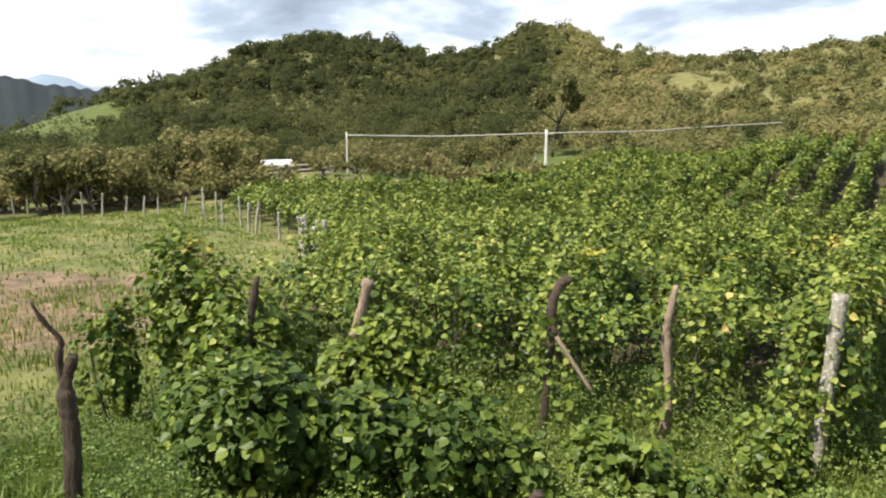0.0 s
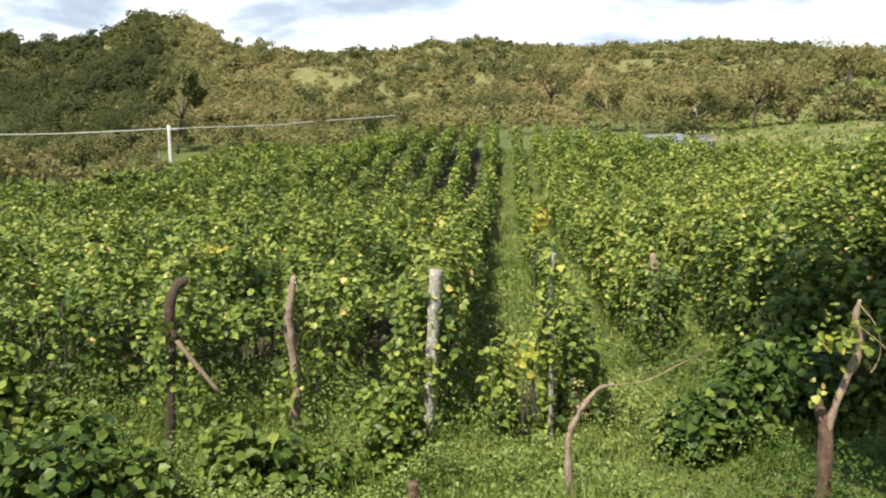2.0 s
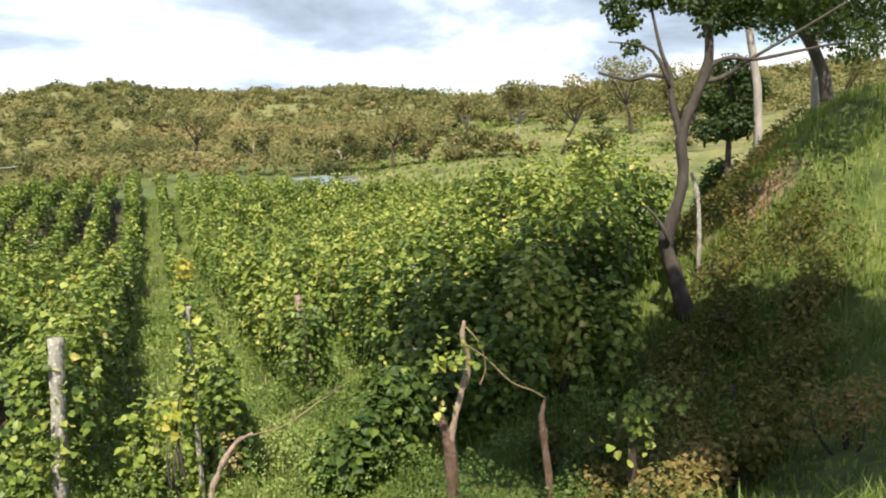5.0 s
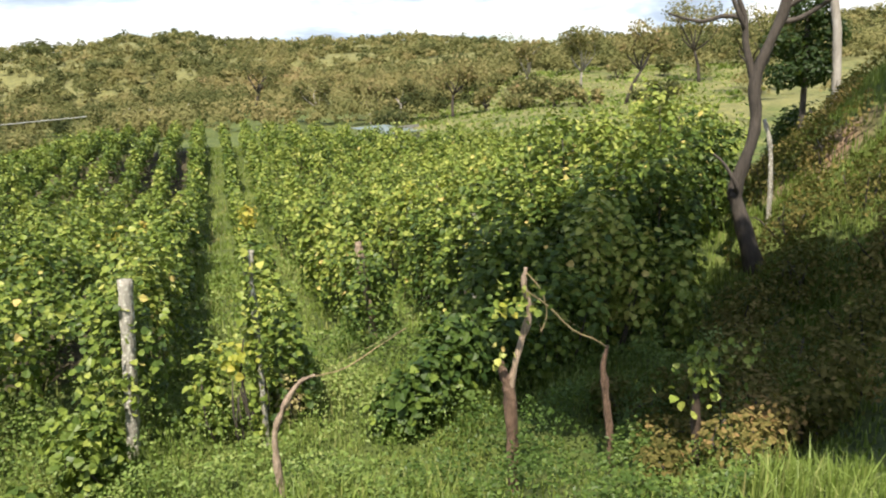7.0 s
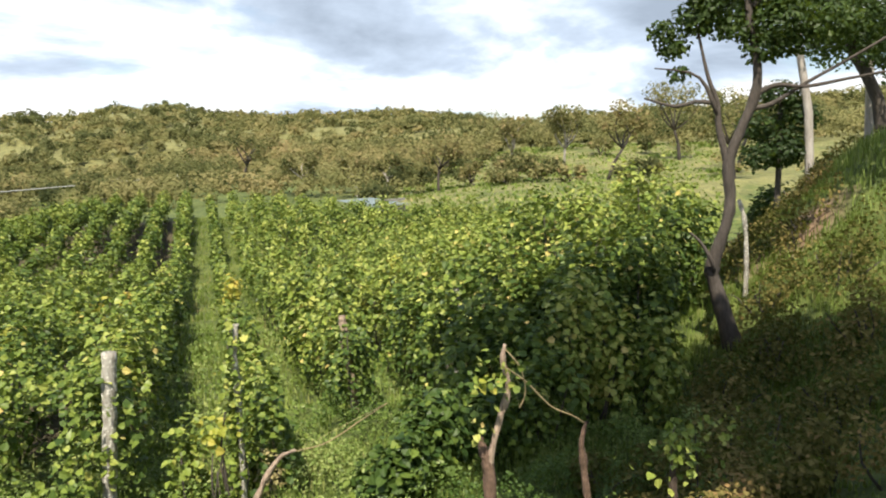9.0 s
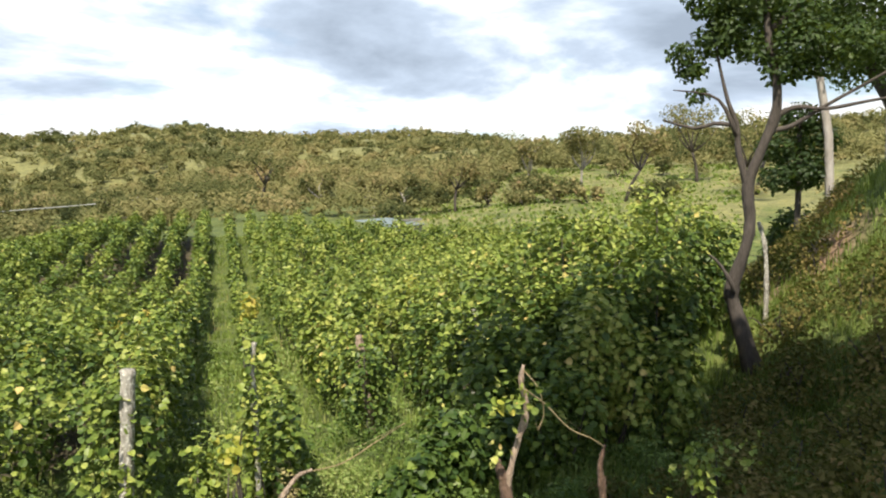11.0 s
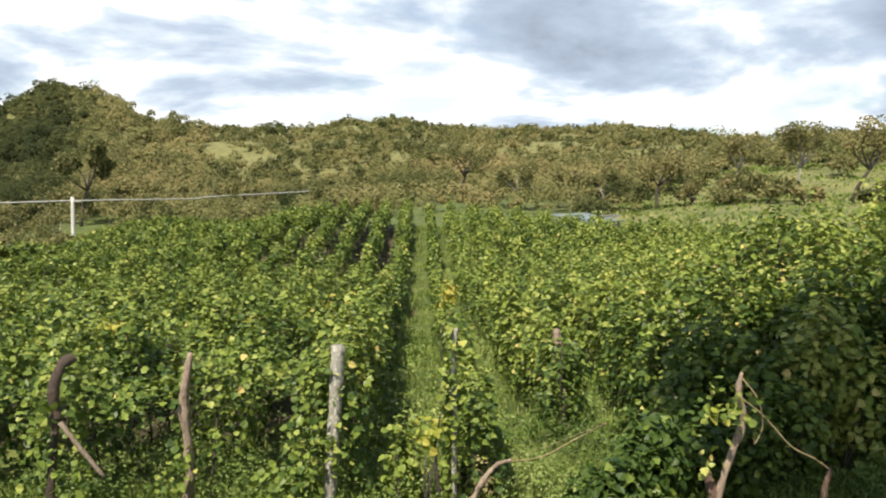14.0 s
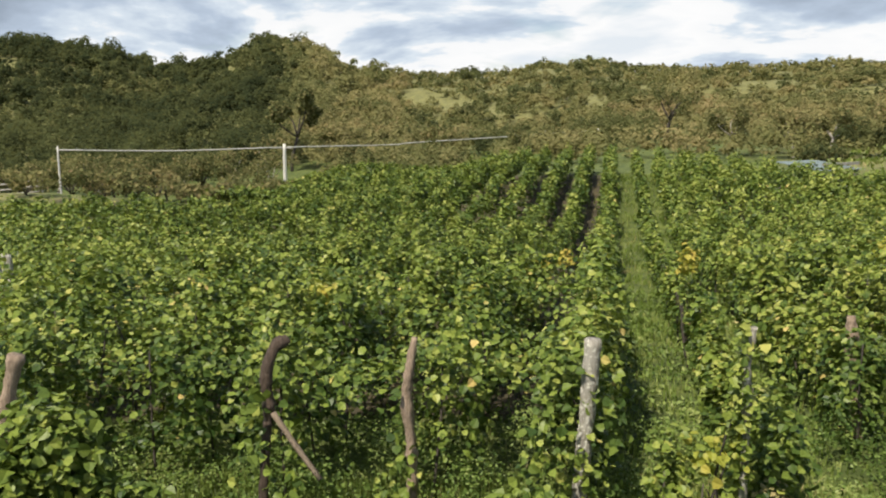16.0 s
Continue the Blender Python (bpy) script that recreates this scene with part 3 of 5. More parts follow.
def build_grass(rng):
    tufts = []
    # verge and the alleys between the rows
    for n, r0, r1, a0, a1, h, w in ((44000, 2.6, 8, -50, 64, 0.15, 0.010), (34000, 8, 18, -48, 48, 0.13, 0.018), (10000, 18, 40, -46, 40, 0.14, 0.04), (30000, 4.5, 21, 44, 76, 0.14, 0.017), (3600, 2.2, 5.2, 38, 88, 0.15, 0.010), (5000, 1.0, 2.7, -70, 80, 0.10, 0.008), (12000, 14, 47, 11, 23, 0.16, 0.034)):
        x, y = in_sector(n, r0, r1, a0, a1, rng)
        cx, cy = x + rng.normal(0, 0.05, n), y + rng.normal(0, 0.05, n)
        u, v = to_rows(x, y)
        open_floor = (v < 7.6) | (u > -0.25) | (u < -6) & (v < np.interp(u, [-41, -24, -17.5, -13.5, -6], [43, 23.5, 20.5, 16.4, 6.3]))
        patch = 0.65 + 0.5 * wave(x, y, 1.6, 11)
        az, rad = np.degrees(np.arctan2(x, y)), np.hypot(x, y)
        keep = rng.random(n) < np.where(open_floor, 1, 0.12) * np.clip(patch + 0.35, 0.15, 1) * (1 - 0.85 * bump(az, 58, 4) * bump(rad, 12.8, 1.4)) * (1 - 0.85 * bump(az, 48, 11) * bump(rad, 4.9, 1.3))
        H = h * rng.uniform(0.4, 1.5, n) * np.clip(patch + 0.4, 0.4, 1.5)
        H = H * (1 - 0.6 * smooth(36, 44, az) * (rad < 6.8))
        tufts.append((on_land(cx, cy)[keep], H[keep], (w * rng.uniform(0.6, 1.4, n))[keep]))
    # tufts of long arching blades on the bank and at the road's edge
    for n, r0, r1, a0, a1, h, w, each in ((240, 8.5, 16, 50, 74, 0.22, 0.013, 46), (34, 3.2, 4.6, 60, 84, 0.24, 0.008, 60)):
        x, y = in_sector(n, r0, r1, a0, a1, rng)
        x, y = np.repeat(x, each) + rng.normal(0, 0.10, n * each), np.repeat(y, each) + rng.normal(0, 0.10, n * each)
        tufts.append((on_land(x, y), np.repeat(h * rng.uniform(0.6, 1.3, n), each) * rng.uniform(0.5, 1.2, n * each), w * rng.uniform(0.6, 1.3, n * each)))
    P, H, W = (np.concatenate(t) for t in zip(*tufts))
    V, F, k = blades(P, H, W, rng)
    # blades tinted darker for the right verge's shade, and darker to the far left
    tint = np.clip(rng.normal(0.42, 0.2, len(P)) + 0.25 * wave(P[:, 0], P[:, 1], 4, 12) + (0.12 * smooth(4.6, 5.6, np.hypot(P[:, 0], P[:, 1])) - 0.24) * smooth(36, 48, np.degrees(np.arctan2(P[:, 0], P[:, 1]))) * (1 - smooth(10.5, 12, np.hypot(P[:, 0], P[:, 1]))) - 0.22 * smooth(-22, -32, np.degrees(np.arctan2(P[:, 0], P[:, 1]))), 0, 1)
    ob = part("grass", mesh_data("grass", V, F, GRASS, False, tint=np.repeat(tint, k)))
    tagged(ob, "rank green and straw-coloured grass between the vines", "grass", kind="stuff")


def build_weeds(rng):
    ps, ns, ss, ts = [], [], [], []
    for n, r0, r1, a0, a1, h, s in ((150000, 3.2, 8.8, -48, 60, 0.40, 0.029), (60000, 8.5, 20, -30, 45, 0.18, 0.055)):
        x, y = in_sector(n, r0, r1, a0, a1, rng)
        clump = wave(x, y, 1.1, 21) + 0.5 * wave(x, y, 0.45, 22)
        u, v = to_rows(x, y)
        keep = rng.random(n) < np.clip(0.55 + 0.6 * clump, 0.05, 1) * np.where((v < 9.4) | (u > -0.3), 1, 0.2)
        x, y, clump = x[keep], y[keep], clump[keep]
        m = len(x)
        u, v = u[keep], v[keep]
        top = h * np.clip(0.55 + 0.6 * clump, 0.15, 1.8) * (1 + 0.45 * bump(v, 6.6, 0.7) * (u < -0.2)) * (0.3 + 0.7 * smooth(3.6, 5.2, np.hypot(x, y)))
        ps.append(on_land(x, y, top * rng.uniform(0.25, 1, m) ** 0.6))
        ns.append(np.stack([rng.normal(0, 0.35, m), rng.normal(0, 0.35, m), np.ones(m)], -1))
        ss.append(s * rng.uniform(0.6, 1.5, m))
        # darker tint paints shade on the near right verge; also darker far left
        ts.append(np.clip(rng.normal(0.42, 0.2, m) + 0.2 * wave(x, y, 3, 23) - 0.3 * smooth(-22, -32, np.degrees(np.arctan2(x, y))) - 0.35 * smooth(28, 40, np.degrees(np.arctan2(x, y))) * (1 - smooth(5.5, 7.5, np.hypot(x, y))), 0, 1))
    P, N, S, T = (np.concatenate(a) for a in (ps, ns, ss, ts))
    V, F, k = scattered(P, N, S, rng, OVAL, 0.5)
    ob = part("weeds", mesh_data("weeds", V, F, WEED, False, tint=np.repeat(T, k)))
    tagged(ob, "low leafy green weeds covering the field floor", "weeds", kind="stuff")


def build_pasture(rng):
    n = 42000
    r = np.sqrt(rng.uniform(7.0**2, 42.0**2, n))
    a = np.radians(rng.uniform(-56, -18, n))
    x, y = r * np.sin(a), r * np.cos(a)
    u, v = to_rows(x, y)
    edge = np.interp(u, [-60, -41, -24, -17.5, -13.5, -6], [60, 43, 23.5, 20.5, 16.4, 6.3])
    bare = 1.05 * bump(x, -12, 6.0) * bump(y, 12.5, 4.2)
    keep = (v < edge - 0.3) & (rng.random(n) > bare) & (rng.random(n) < 0.6 + 0.4 * wave(x, y, 5, 31))
    x, y, r = x[keep], y[keep], r[keep]
    m = len(x)
    P = on_land(x, y)
    H = (0.045 + 0.04 * np.clip(wave(x, y, 4, 32), -0.6, 1.5)) * rng.uniform(0.5, 1.4, m) * (0.8 + r / 50)
    V, F, k = blades(P, H, 0.012 + r * 0.0022, rng, 0.9)
    T = np.clip(rng.normal(0.48, 0.16, m) + 0.30 * wave(x, y, 7, 33), 0, 1)
    ob = part("pasture_grass", mesh_data("pasture_grass", V, F, GRASS, False, tint=np.repeat(T, k)))
    tagged(ob, "grazed pale green pasture beside the vines", "grass", kind="stuff")
    # the slope under the dry-country trees
    x, y = in_sector(15000, 30, 92, 29, 53, rng)
    keep = rng.random(len(x)) < 0.55 + 0.5 * wave(x, y, 6, 34)
    x, y = x[keep], y[keep]
    r, m = np.hypot(x, y), len(x)
    H = (0.16 + 0.16 * np.clip(wave(x, y, 5, 35), -0.6, 1.5)) * rng.uniform(0.5, 1.5, m)
    V, F, k = blades(on_land(x, y), H, 0.05 + r * 0.0024, rng, 0.9)
    T = np.clip(rng.normal(0.38, 0.14, m) + 0.3 * wave(x, y, 9, 36), 0, 1)
    ob = part("pasture_grass", mesh_data("pasture_grass", V, F, GRASS, False, tint=np.repeat(T, k)))
    tagged(ob, "rough green hillside grass under the trees", "grass", kind="stuff")


def bush(x, y, rx, ry, h, n, size, rng, mat, mean=0.45, spread=0.15, label="", name="bush", shape=BROAD, low=0.1, lean=0.5, crest=False):
    """A leafy mound of uneven outline: stems and leaves on several lobes."""
    lobes = max(3, int(4 + 3 * rx))
    la = rng.uniform(0, 6.28, lobes)
    lr = rng.uniform(0.15, 0.75, lobes)
    cx, cy = lr * np.cos(la) * rx, lr * np.sin(la) * ry
    ch, cr = rng.uniform(0.45, 0.85, lobes), rng.uniform(0.35, 0.6, lobes)
    i = rng.randint(0, lobes, n)
    d = rng.normal(0, 1, (n, 3))
    d /= np.linalg.norm(d, axis=1, keepdims=True)
    q = 1 - np.abs(rng.normal(0, 0.22, n)) + (rng.random(n) < 0.06) * rng.uniform(0, 0.4, n)
    X = x + cx[i] + d[:, 0] * cr[i] * rx * q
    Y = y + cy[i] + d[:, 1] * cr[i] * ry * q
    Z = h * np.clip(ch[i] * 0.75 + d[:, 2] * 0.45 * q, low * rng.uniform(0.3, 1, n), 1.25)
    if crest:
        Z = h * (0.86 + 0.14 * d[:, 2] * q)
    P = np.stack([X, Y, land(X, Y) + Z], -1)
    N = d * [1, 1, 0.7] + [0, 0, 0.7]
    T = np.clip(rng.normal(mean, spread, n), 0, 1)
    base = Vector((x, y, float(land(x, y))))
    root = new(name)
    root.location = base
    P = P - np.array(base)
    axes, S = turned(N, rng, lean), size * rng.uniform(0.6, 1.4, n)
    own = (np.arange(n) < 110) & (shape is BROAD)
    single_leaves(root, P[own], [q[own] for q in axes], S[own], T[own], mat)
    V, F, k = laid(P[~own], [q[~own] for q in axes], S[~own], shape)
    tagged(part("foliage", mesh_data("foliage", V, F, mat, False, tint=np.repeat(T[~own], k)), root), kind="stuff")
    stems = []
    for j in range(lobes):
        top = np.array((cx[j], cy[j], h * ch[j] * 0.9))
        foot = np.array((cx[j] * 0.3, cy[j] * 0.3, -0.05))
        mid = (top + foot) / 2 + rng.normal(0, 0.06, 3)
        stems.append(tube([foot, mid, top], [0.014, 0.01, 0.005], 5, steps=2))
    tagged(part("vine_wood", mesh_data("vine_wood", *joined(stems), BARK, True), root), kind="stuff")
    tagged(root, label, "bush")
    return root


grass_rng = np.random.RandomState(8)
build_grass(grass_rng)
build_weeds(grass_rng)
build_pasture(grass_rng)

VINEY = "tangled climbing vine spilling over the fence"
bush_rng = np.random.RandomState(15)
for x, y, rx, ry, h, n, size, mean in (
        (-2.7, 4.8, 0.85, 0.6, 1.15, 2000, 0.092, 0.33), (-3.3, 5.6, 0.9, 0.7, 1.15, 1900, 0.088, 0.36), (-1.7, 5.2, 0.9, 0.6, 0.95, 1900, 0.088, 0.33),
        (-4.5, 7.1, 0.75, 0.6, 1.95, 1900, 0.09, 0.50), (-3.6, 6.6, 0.7, 0.6, 1.5, 1900, 0.09, 0.48), (-2.3, 6.5, 0.9, 0.5, 1.3, 2300, 0.085, 0.48),
        (-5.3, 6.6, 0.4, 0.4, 1.5, 500, 0.09, 0.45), (-0.1, 5.7, 0.45, 0.35, 0.65, 560, 0.09, 0.4), (-1.0, 5.5, 0.6, 0.5, 0.7, 1100, 0.08, 0.45),
        (0.5, 5.6, 0.35, 0.3, 0.45, 350, 0.07, 0.4), (1.15, 5.9, 0.36, 0.3, 0.75, 600, 0.07, 0.5), (2.42, 6.08, 0.13, 0.12, 1.9, 420, 0.06, 0.58), (2.2, 6.35, 0.25, 0.22, 0.9, 280, 0.065, 0.62),
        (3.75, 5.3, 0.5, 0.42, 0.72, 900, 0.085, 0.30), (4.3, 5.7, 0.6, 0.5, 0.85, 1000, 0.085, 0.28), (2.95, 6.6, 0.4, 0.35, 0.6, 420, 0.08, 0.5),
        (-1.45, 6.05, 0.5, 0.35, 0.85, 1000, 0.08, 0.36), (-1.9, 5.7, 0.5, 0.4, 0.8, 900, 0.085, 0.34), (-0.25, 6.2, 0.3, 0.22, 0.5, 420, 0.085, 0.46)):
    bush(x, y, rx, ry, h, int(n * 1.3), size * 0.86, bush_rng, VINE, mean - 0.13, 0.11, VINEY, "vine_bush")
for x, y, h, n, size, mean in ((4.42, 12.1, 1.55, 95, 0.075, 0.4), (-4.4, 7.0, 2.05, 26, 0.07, 0.8), (6.6, 15.4, 1.5, 60, 0.075, 0.4), (3.6, 16.4, 1.3, 40, 0.09, 0.6), (1.0, 9.6, 1.5, 26, 0.075, 0.2),
                               (-0.6, 10.5, 1.5, 30, 0.08, 0.3), (2.6, 14.0, 1.45, 40, 0.09, 0.3), (8.0, 13.2, 1.7, 50, 0.08, 0.2), (2.35, 6.2, 0.95, 40, 0.06, 0.1), (-2.5, 12.0, 1.4, 40, 0.08, 0.3)):
    bush(x, y, 0.22, 0.22, h, n, size, bush_rng, YELLOW, mean, 0.2, "yellowed vine shoot among green leaves", "yellow_vine", crest=True)
for x, y, rx, ry, h, n, mean in ((6.25, 5.75, 0.5, 0.4, 1.75, 1300, 0.62), (6.9, 5.6, 0.4, 0.35, 1.35, 800, 0.5), (5.3, 5.5, 0.5, 0.4, 1.1, 900, 0.35)):
    bush(x, y, rx, ry, h, n, 0.07, bush_rng, VINE, mean, 0.14, "yellow-green vine tangle in the trellis shade", "vine_bush")
for x, y, rx, ry, h, n, mean in ((4.4, 2.75, 0.4, 0.3, 0.4, 700, 0.6), (5.1, 2.9, 0.45, 0.35, 0.5, 800, 0.8), (5.6, 3.5, 0.5, 0.4, 0.65, 900, 0.7), (4.9, 3.6, 0.4, 0.35, 0.4, 600, 0.5), (6.3, 2.6, 0.5, 0.4, 0.6, 800, 0.8), (4.0, 3.0, 0.3, 0.25, 0.3, 400, 0.4)):
    bush(x, y, rx, ry, h, n, 0.042, bush_rng, SCRUB, mean, 0.22, "dry brown weeds on the shaded verge", "dry_weed", OVAL, low=0.05)
bush(2.8, 6.25, 0.2, 0.16, 0.55, 260, 0.045, bush_rng, GRASS, 0.97, 0.05, "clump of dry reddish weeds by the post", "dry_weed", OVAL)
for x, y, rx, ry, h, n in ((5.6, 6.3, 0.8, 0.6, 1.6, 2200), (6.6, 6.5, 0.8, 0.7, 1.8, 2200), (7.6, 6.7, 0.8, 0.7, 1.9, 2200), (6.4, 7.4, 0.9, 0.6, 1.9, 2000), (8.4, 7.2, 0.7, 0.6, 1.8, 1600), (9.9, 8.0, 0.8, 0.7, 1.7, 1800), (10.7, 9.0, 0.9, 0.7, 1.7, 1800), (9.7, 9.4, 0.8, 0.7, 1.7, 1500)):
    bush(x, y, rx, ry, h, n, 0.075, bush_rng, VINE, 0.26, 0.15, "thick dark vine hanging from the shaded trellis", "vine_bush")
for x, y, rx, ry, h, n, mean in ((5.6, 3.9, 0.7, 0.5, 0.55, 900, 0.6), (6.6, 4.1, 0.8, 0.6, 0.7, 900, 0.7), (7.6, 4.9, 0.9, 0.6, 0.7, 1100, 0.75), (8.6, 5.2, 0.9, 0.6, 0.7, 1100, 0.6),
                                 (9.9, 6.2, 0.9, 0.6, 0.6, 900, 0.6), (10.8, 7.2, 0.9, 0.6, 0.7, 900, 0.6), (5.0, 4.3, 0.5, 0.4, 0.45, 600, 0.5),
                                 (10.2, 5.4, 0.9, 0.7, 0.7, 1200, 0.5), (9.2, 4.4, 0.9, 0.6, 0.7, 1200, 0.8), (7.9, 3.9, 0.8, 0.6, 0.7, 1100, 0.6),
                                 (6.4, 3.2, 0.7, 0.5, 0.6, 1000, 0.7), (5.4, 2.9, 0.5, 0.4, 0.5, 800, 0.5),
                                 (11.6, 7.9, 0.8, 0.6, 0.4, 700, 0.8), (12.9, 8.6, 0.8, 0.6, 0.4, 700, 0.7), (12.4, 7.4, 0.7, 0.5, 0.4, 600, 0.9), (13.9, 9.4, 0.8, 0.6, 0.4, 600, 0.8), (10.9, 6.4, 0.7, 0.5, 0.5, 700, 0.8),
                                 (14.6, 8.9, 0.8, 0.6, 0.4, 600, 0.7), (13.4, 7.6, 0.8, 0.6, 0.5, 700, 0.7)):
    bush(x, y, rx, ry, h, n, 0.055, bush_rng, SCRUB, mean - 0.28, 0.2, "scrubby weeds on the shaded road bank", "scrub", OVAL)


# ---------------------------------------------------------------- posts, sticks and wires
stick_rng = np.random.RandomState(23)


def stick(name, points, radii, mat, label, category="post", group="", sides=12, rough=0.07):
    P = np.asarray(points, float)
    base = P[0].copy()
    V, F = tube(P - base, radii, sides, rough, stick_rng, 12)
    ob = part(name, mesh_data(name, V, F, mat, True))
    ob.location = base
    return tagged(ob, label, category, group)


def rooted(points):
    """The stick's foot, let a little into the ground."""
    x, y, z = points[0]
    foot = (x, y, float(land(x, y)) - 0.12)
    kept = [p for p in points if p[2] > foot[2] + 0.2] or [points[-1]]
    if len(kept) == 1:
        a, b, c = kept[0]
        kept = [((a + x) / 2 + 0.012, (b + y) / 2, (max(c, foot[2] + 0.4) + foot[2]) / 2), (a, b, max(c, foot[2] + 0.4))]
    return [foot] + kept


ROWPOST = "row end posts"
c = stick("trellis_post", rooted([(-0.79, 6.68, 0.0), (-0.74, 6.69, 0.73), (-0.71, 6.70, 1.02), (-0.72, 6.69, 1.27), (-0.66, 6.70, 1.46), (-0.56, 6.72, 1.53)]),
          [0.044, 0.038, 0.036, 0.04, 0.045, 0.036], DARK_POST, "dark crooked trellis post with a hooked top and brace", group=ROWPOST)
bx, by, bz = c.location
V, F = tube(np.array([(-0.67, 6.62, 1.02), (-0.50, 6.50, 0.82), (-0.33, 6.42, 0.61)]) - np.array((bx, by, bz)), [0.020, 0.019, 0.016], 8, 0.05, stick_rng)
part("brace", mesh_data("brace", V, F, BRACE, True), c, "slanting pale wooden brace")
red = stick("trellis_post", rooted([(0.25, 6.88, 0), (0.31, 6.88, 0.32), (0.30, 6.88, 0.69), (0.27, 6.88, 1.06), (0.33, 6.88, 1.48)]),
      [0.045, 0.042, 0.042, 0.048, 0.028], RED_POST, "knotty reddish debarked trellis post among the vines", group=ROWPOST)
grey = stick("trellis_post", rooted([(1.47, 6.49, 0), (1.52, 6.48, 0.9), (1.55, 6.48, 1.57)]), [0.062, 0.058, 0.062], GREY_POST,
      "thick grey weathered trellis post with lichen", group=ROWPOST, sides=14, rough=0.05)
f_post = stick("trellis_post", rooted([(2.49, 6.03, 0), (2.47, 6.03, 0.98), (2.45, 6.04, 1.48), (2.47, 6.03, 1.77)]), [0.03, 0.026, 0.026, 0.02], GREY_POST,
      "thin pale trellis post wrapped in yellowing vine", group=ROWPOST)
stick("trellis_post", rooted([(5.70, 7.52, 0), (5.68, 7.53, 0.78), (5.65, 7.55, 1.54)]), [0.06, 0.058, 0.06], GREY_POST, "grey weathered post at the shaded trellis", group=ROWPOST)
stick("trellis_post", rooted([(4.66, 8.22, 0), (4.58, 8.27, 0.65), (4.51, 8.30, 1.22)]), [0.05, 0.05, 0.048], RED_POST, "leaning pinkish trellis post among the vines", group=ROWPOST)
stick("trellis_post", rooted([(8.54, 7.89, 0), (8.54, 7.89, 0.81), (8.52, 7.91, 1.9)]), [0.05, 0.05, 0.045], GREY_POST, "grey trellis post deep in dark vines", group=ROWPOST)
stick("trellis_post", rooted([(-2.95, 6.9, 0), (-2.85, 6.94, 0.39), (-2.71, 6.99, 0.79), (-2.58, 7.04, 1.34)]), [0.06, 0.058, 0.06, 0.058], RED_POST,
      "leaning sawn reddish trellis post among the vines", group=ROWPOST)
stick("trellis_post", rooted([(-3.6, 6.35, 0), (-3.55, 6.37, 0.86), (-3.46, 6.42, 1.45)]), [0.05, 0.045, 0.04], DARK_POST, "thin dark trellis post among the vines", group=ROWPOST)
stick("trellis_post", rooted([(-2.65, 4.7, 0), (-2.64, 4.7, 0.5), (-2.62, 4.71, 0.95)]), [0.045, 0.045, 0.04], DARK_POST, "short dark fence post in the bushes", group=ROWPOST)
p_post = stick("trellis_post", rooted([(10.1, 6.68, 0), (10.09, 6.68, 1.7), (10.07, 6.72, 2.2), (10.02, 6.79, 2.5)]), [0.034, 0.032, 0.03, 0.026], GREY_POST, "thin mottled grey post with a dead vine stem", group=ROWPOST)
# crooked live-fence sticks along the verge
y_post = stick("forked_stick", rooted([(3.36, 3.66, 0.4), (3.34, 3.67, 1.05), (3.29, 3.71, 1.33)]), [0.042, 0.038, 0.028], BROWN_STICK,
               "forked reddish fence stick with a dry vine on top", "fence stick")
bx, by, bz = y_post.location
V, F = tube(np.array([(3.33, 3.67, 1.10), (3.36, 3.65, 1.30), (3.41, 3.63, 1.50), (3.44, 3.60, 1.66), (3.41, 3.62, 1.84), (3.42, 3.61, 1.95)]) - np.array((bx, by, bz)),
            [0.027, 0.023, 0.021, 0.02, 0.016, 0.010], 8, 0.10, stick_rng)
part("prong", mesh_data("prong", V, F, RED_POST, True), y_post)
stick("hooked_stick", rooted([(1.98, 4.15, 0.4), (1.93, 4.16, 0.94), (1.98, 4.14, 1.16), (2.08, 4.10, 1.33), (2.18, 4.08, 1.37)]), [0.025, 0.021, 0.018, 0.015, 0.008], RED_POST,
      "bent reddish fence stick hooked over at the top", "fence stick")
s2 = stick("forked_stick", rooted([(-3.28, 3.62, 0.4), (-3.24, 3.65, 1.07), (-3.25, 3.65, 1.39), (-3.20, 3.68, 1.60)]), [0.05, 0.047, 0.04, 0.025], DARK_POST,
           "dark forked fence stick at the field corner", "fence stick")
bx, by, bz = s2.location
V, F = tube(np.array([(-3.25, 3.65, 1.30), (-3.27, 3.64, 1.58), (-3.25, 3.65, 1.70), (-3.31, 3.60, 1.82), (-3.35, 3.56, 1.95)]) - np.array((bx, by, bz)), [0.026, 0.022, 0.02, 0.016, 0.01], 8, 0.08, stick_rng)
part("prong", mesh_data("prong", V, F, DARK_POST, True), s2)
stick("fence_stick", rooted([(4.25, 3.69, 0.5), (4.22, 3.73, 0.95), (4.20, 3.73, 1.10), (4.23, 3.72, 1.25)]), [0.034, 0.03, 0.026, 0.013], BROWN_STICK, "short reddish broken fence stick in shade", "fence stick")
stick("fence_stick", rooted([(4.58, 3.2, 0.5), (4.57, 3.21, 0.8), (4.56, 3.21, 1.02)]), [0.03, 0.026, 0.02], DARK_POST, "short dark stick carrying a leafy sprig", "fence stick")
stick("fence_stick", rooted([(-0.55, 4.35, 0.3), (-0.54, 4.36, 0.55), (-0.50, 4.36, 0.72)]), [0.05, 0.05, 0.04], DARK_POST, "rotten dark fence stump in weeds", "fence stick")
stick("fence_stick", rooted([(0.98, 4.3, 0.3), (0.99, 4.3, 0.55), (0.98, 4.3, 0.74)]), [0.04, 0.04, 0.035], BROWN_STICK, "short reddish fence stump in weeds", "fence stick")


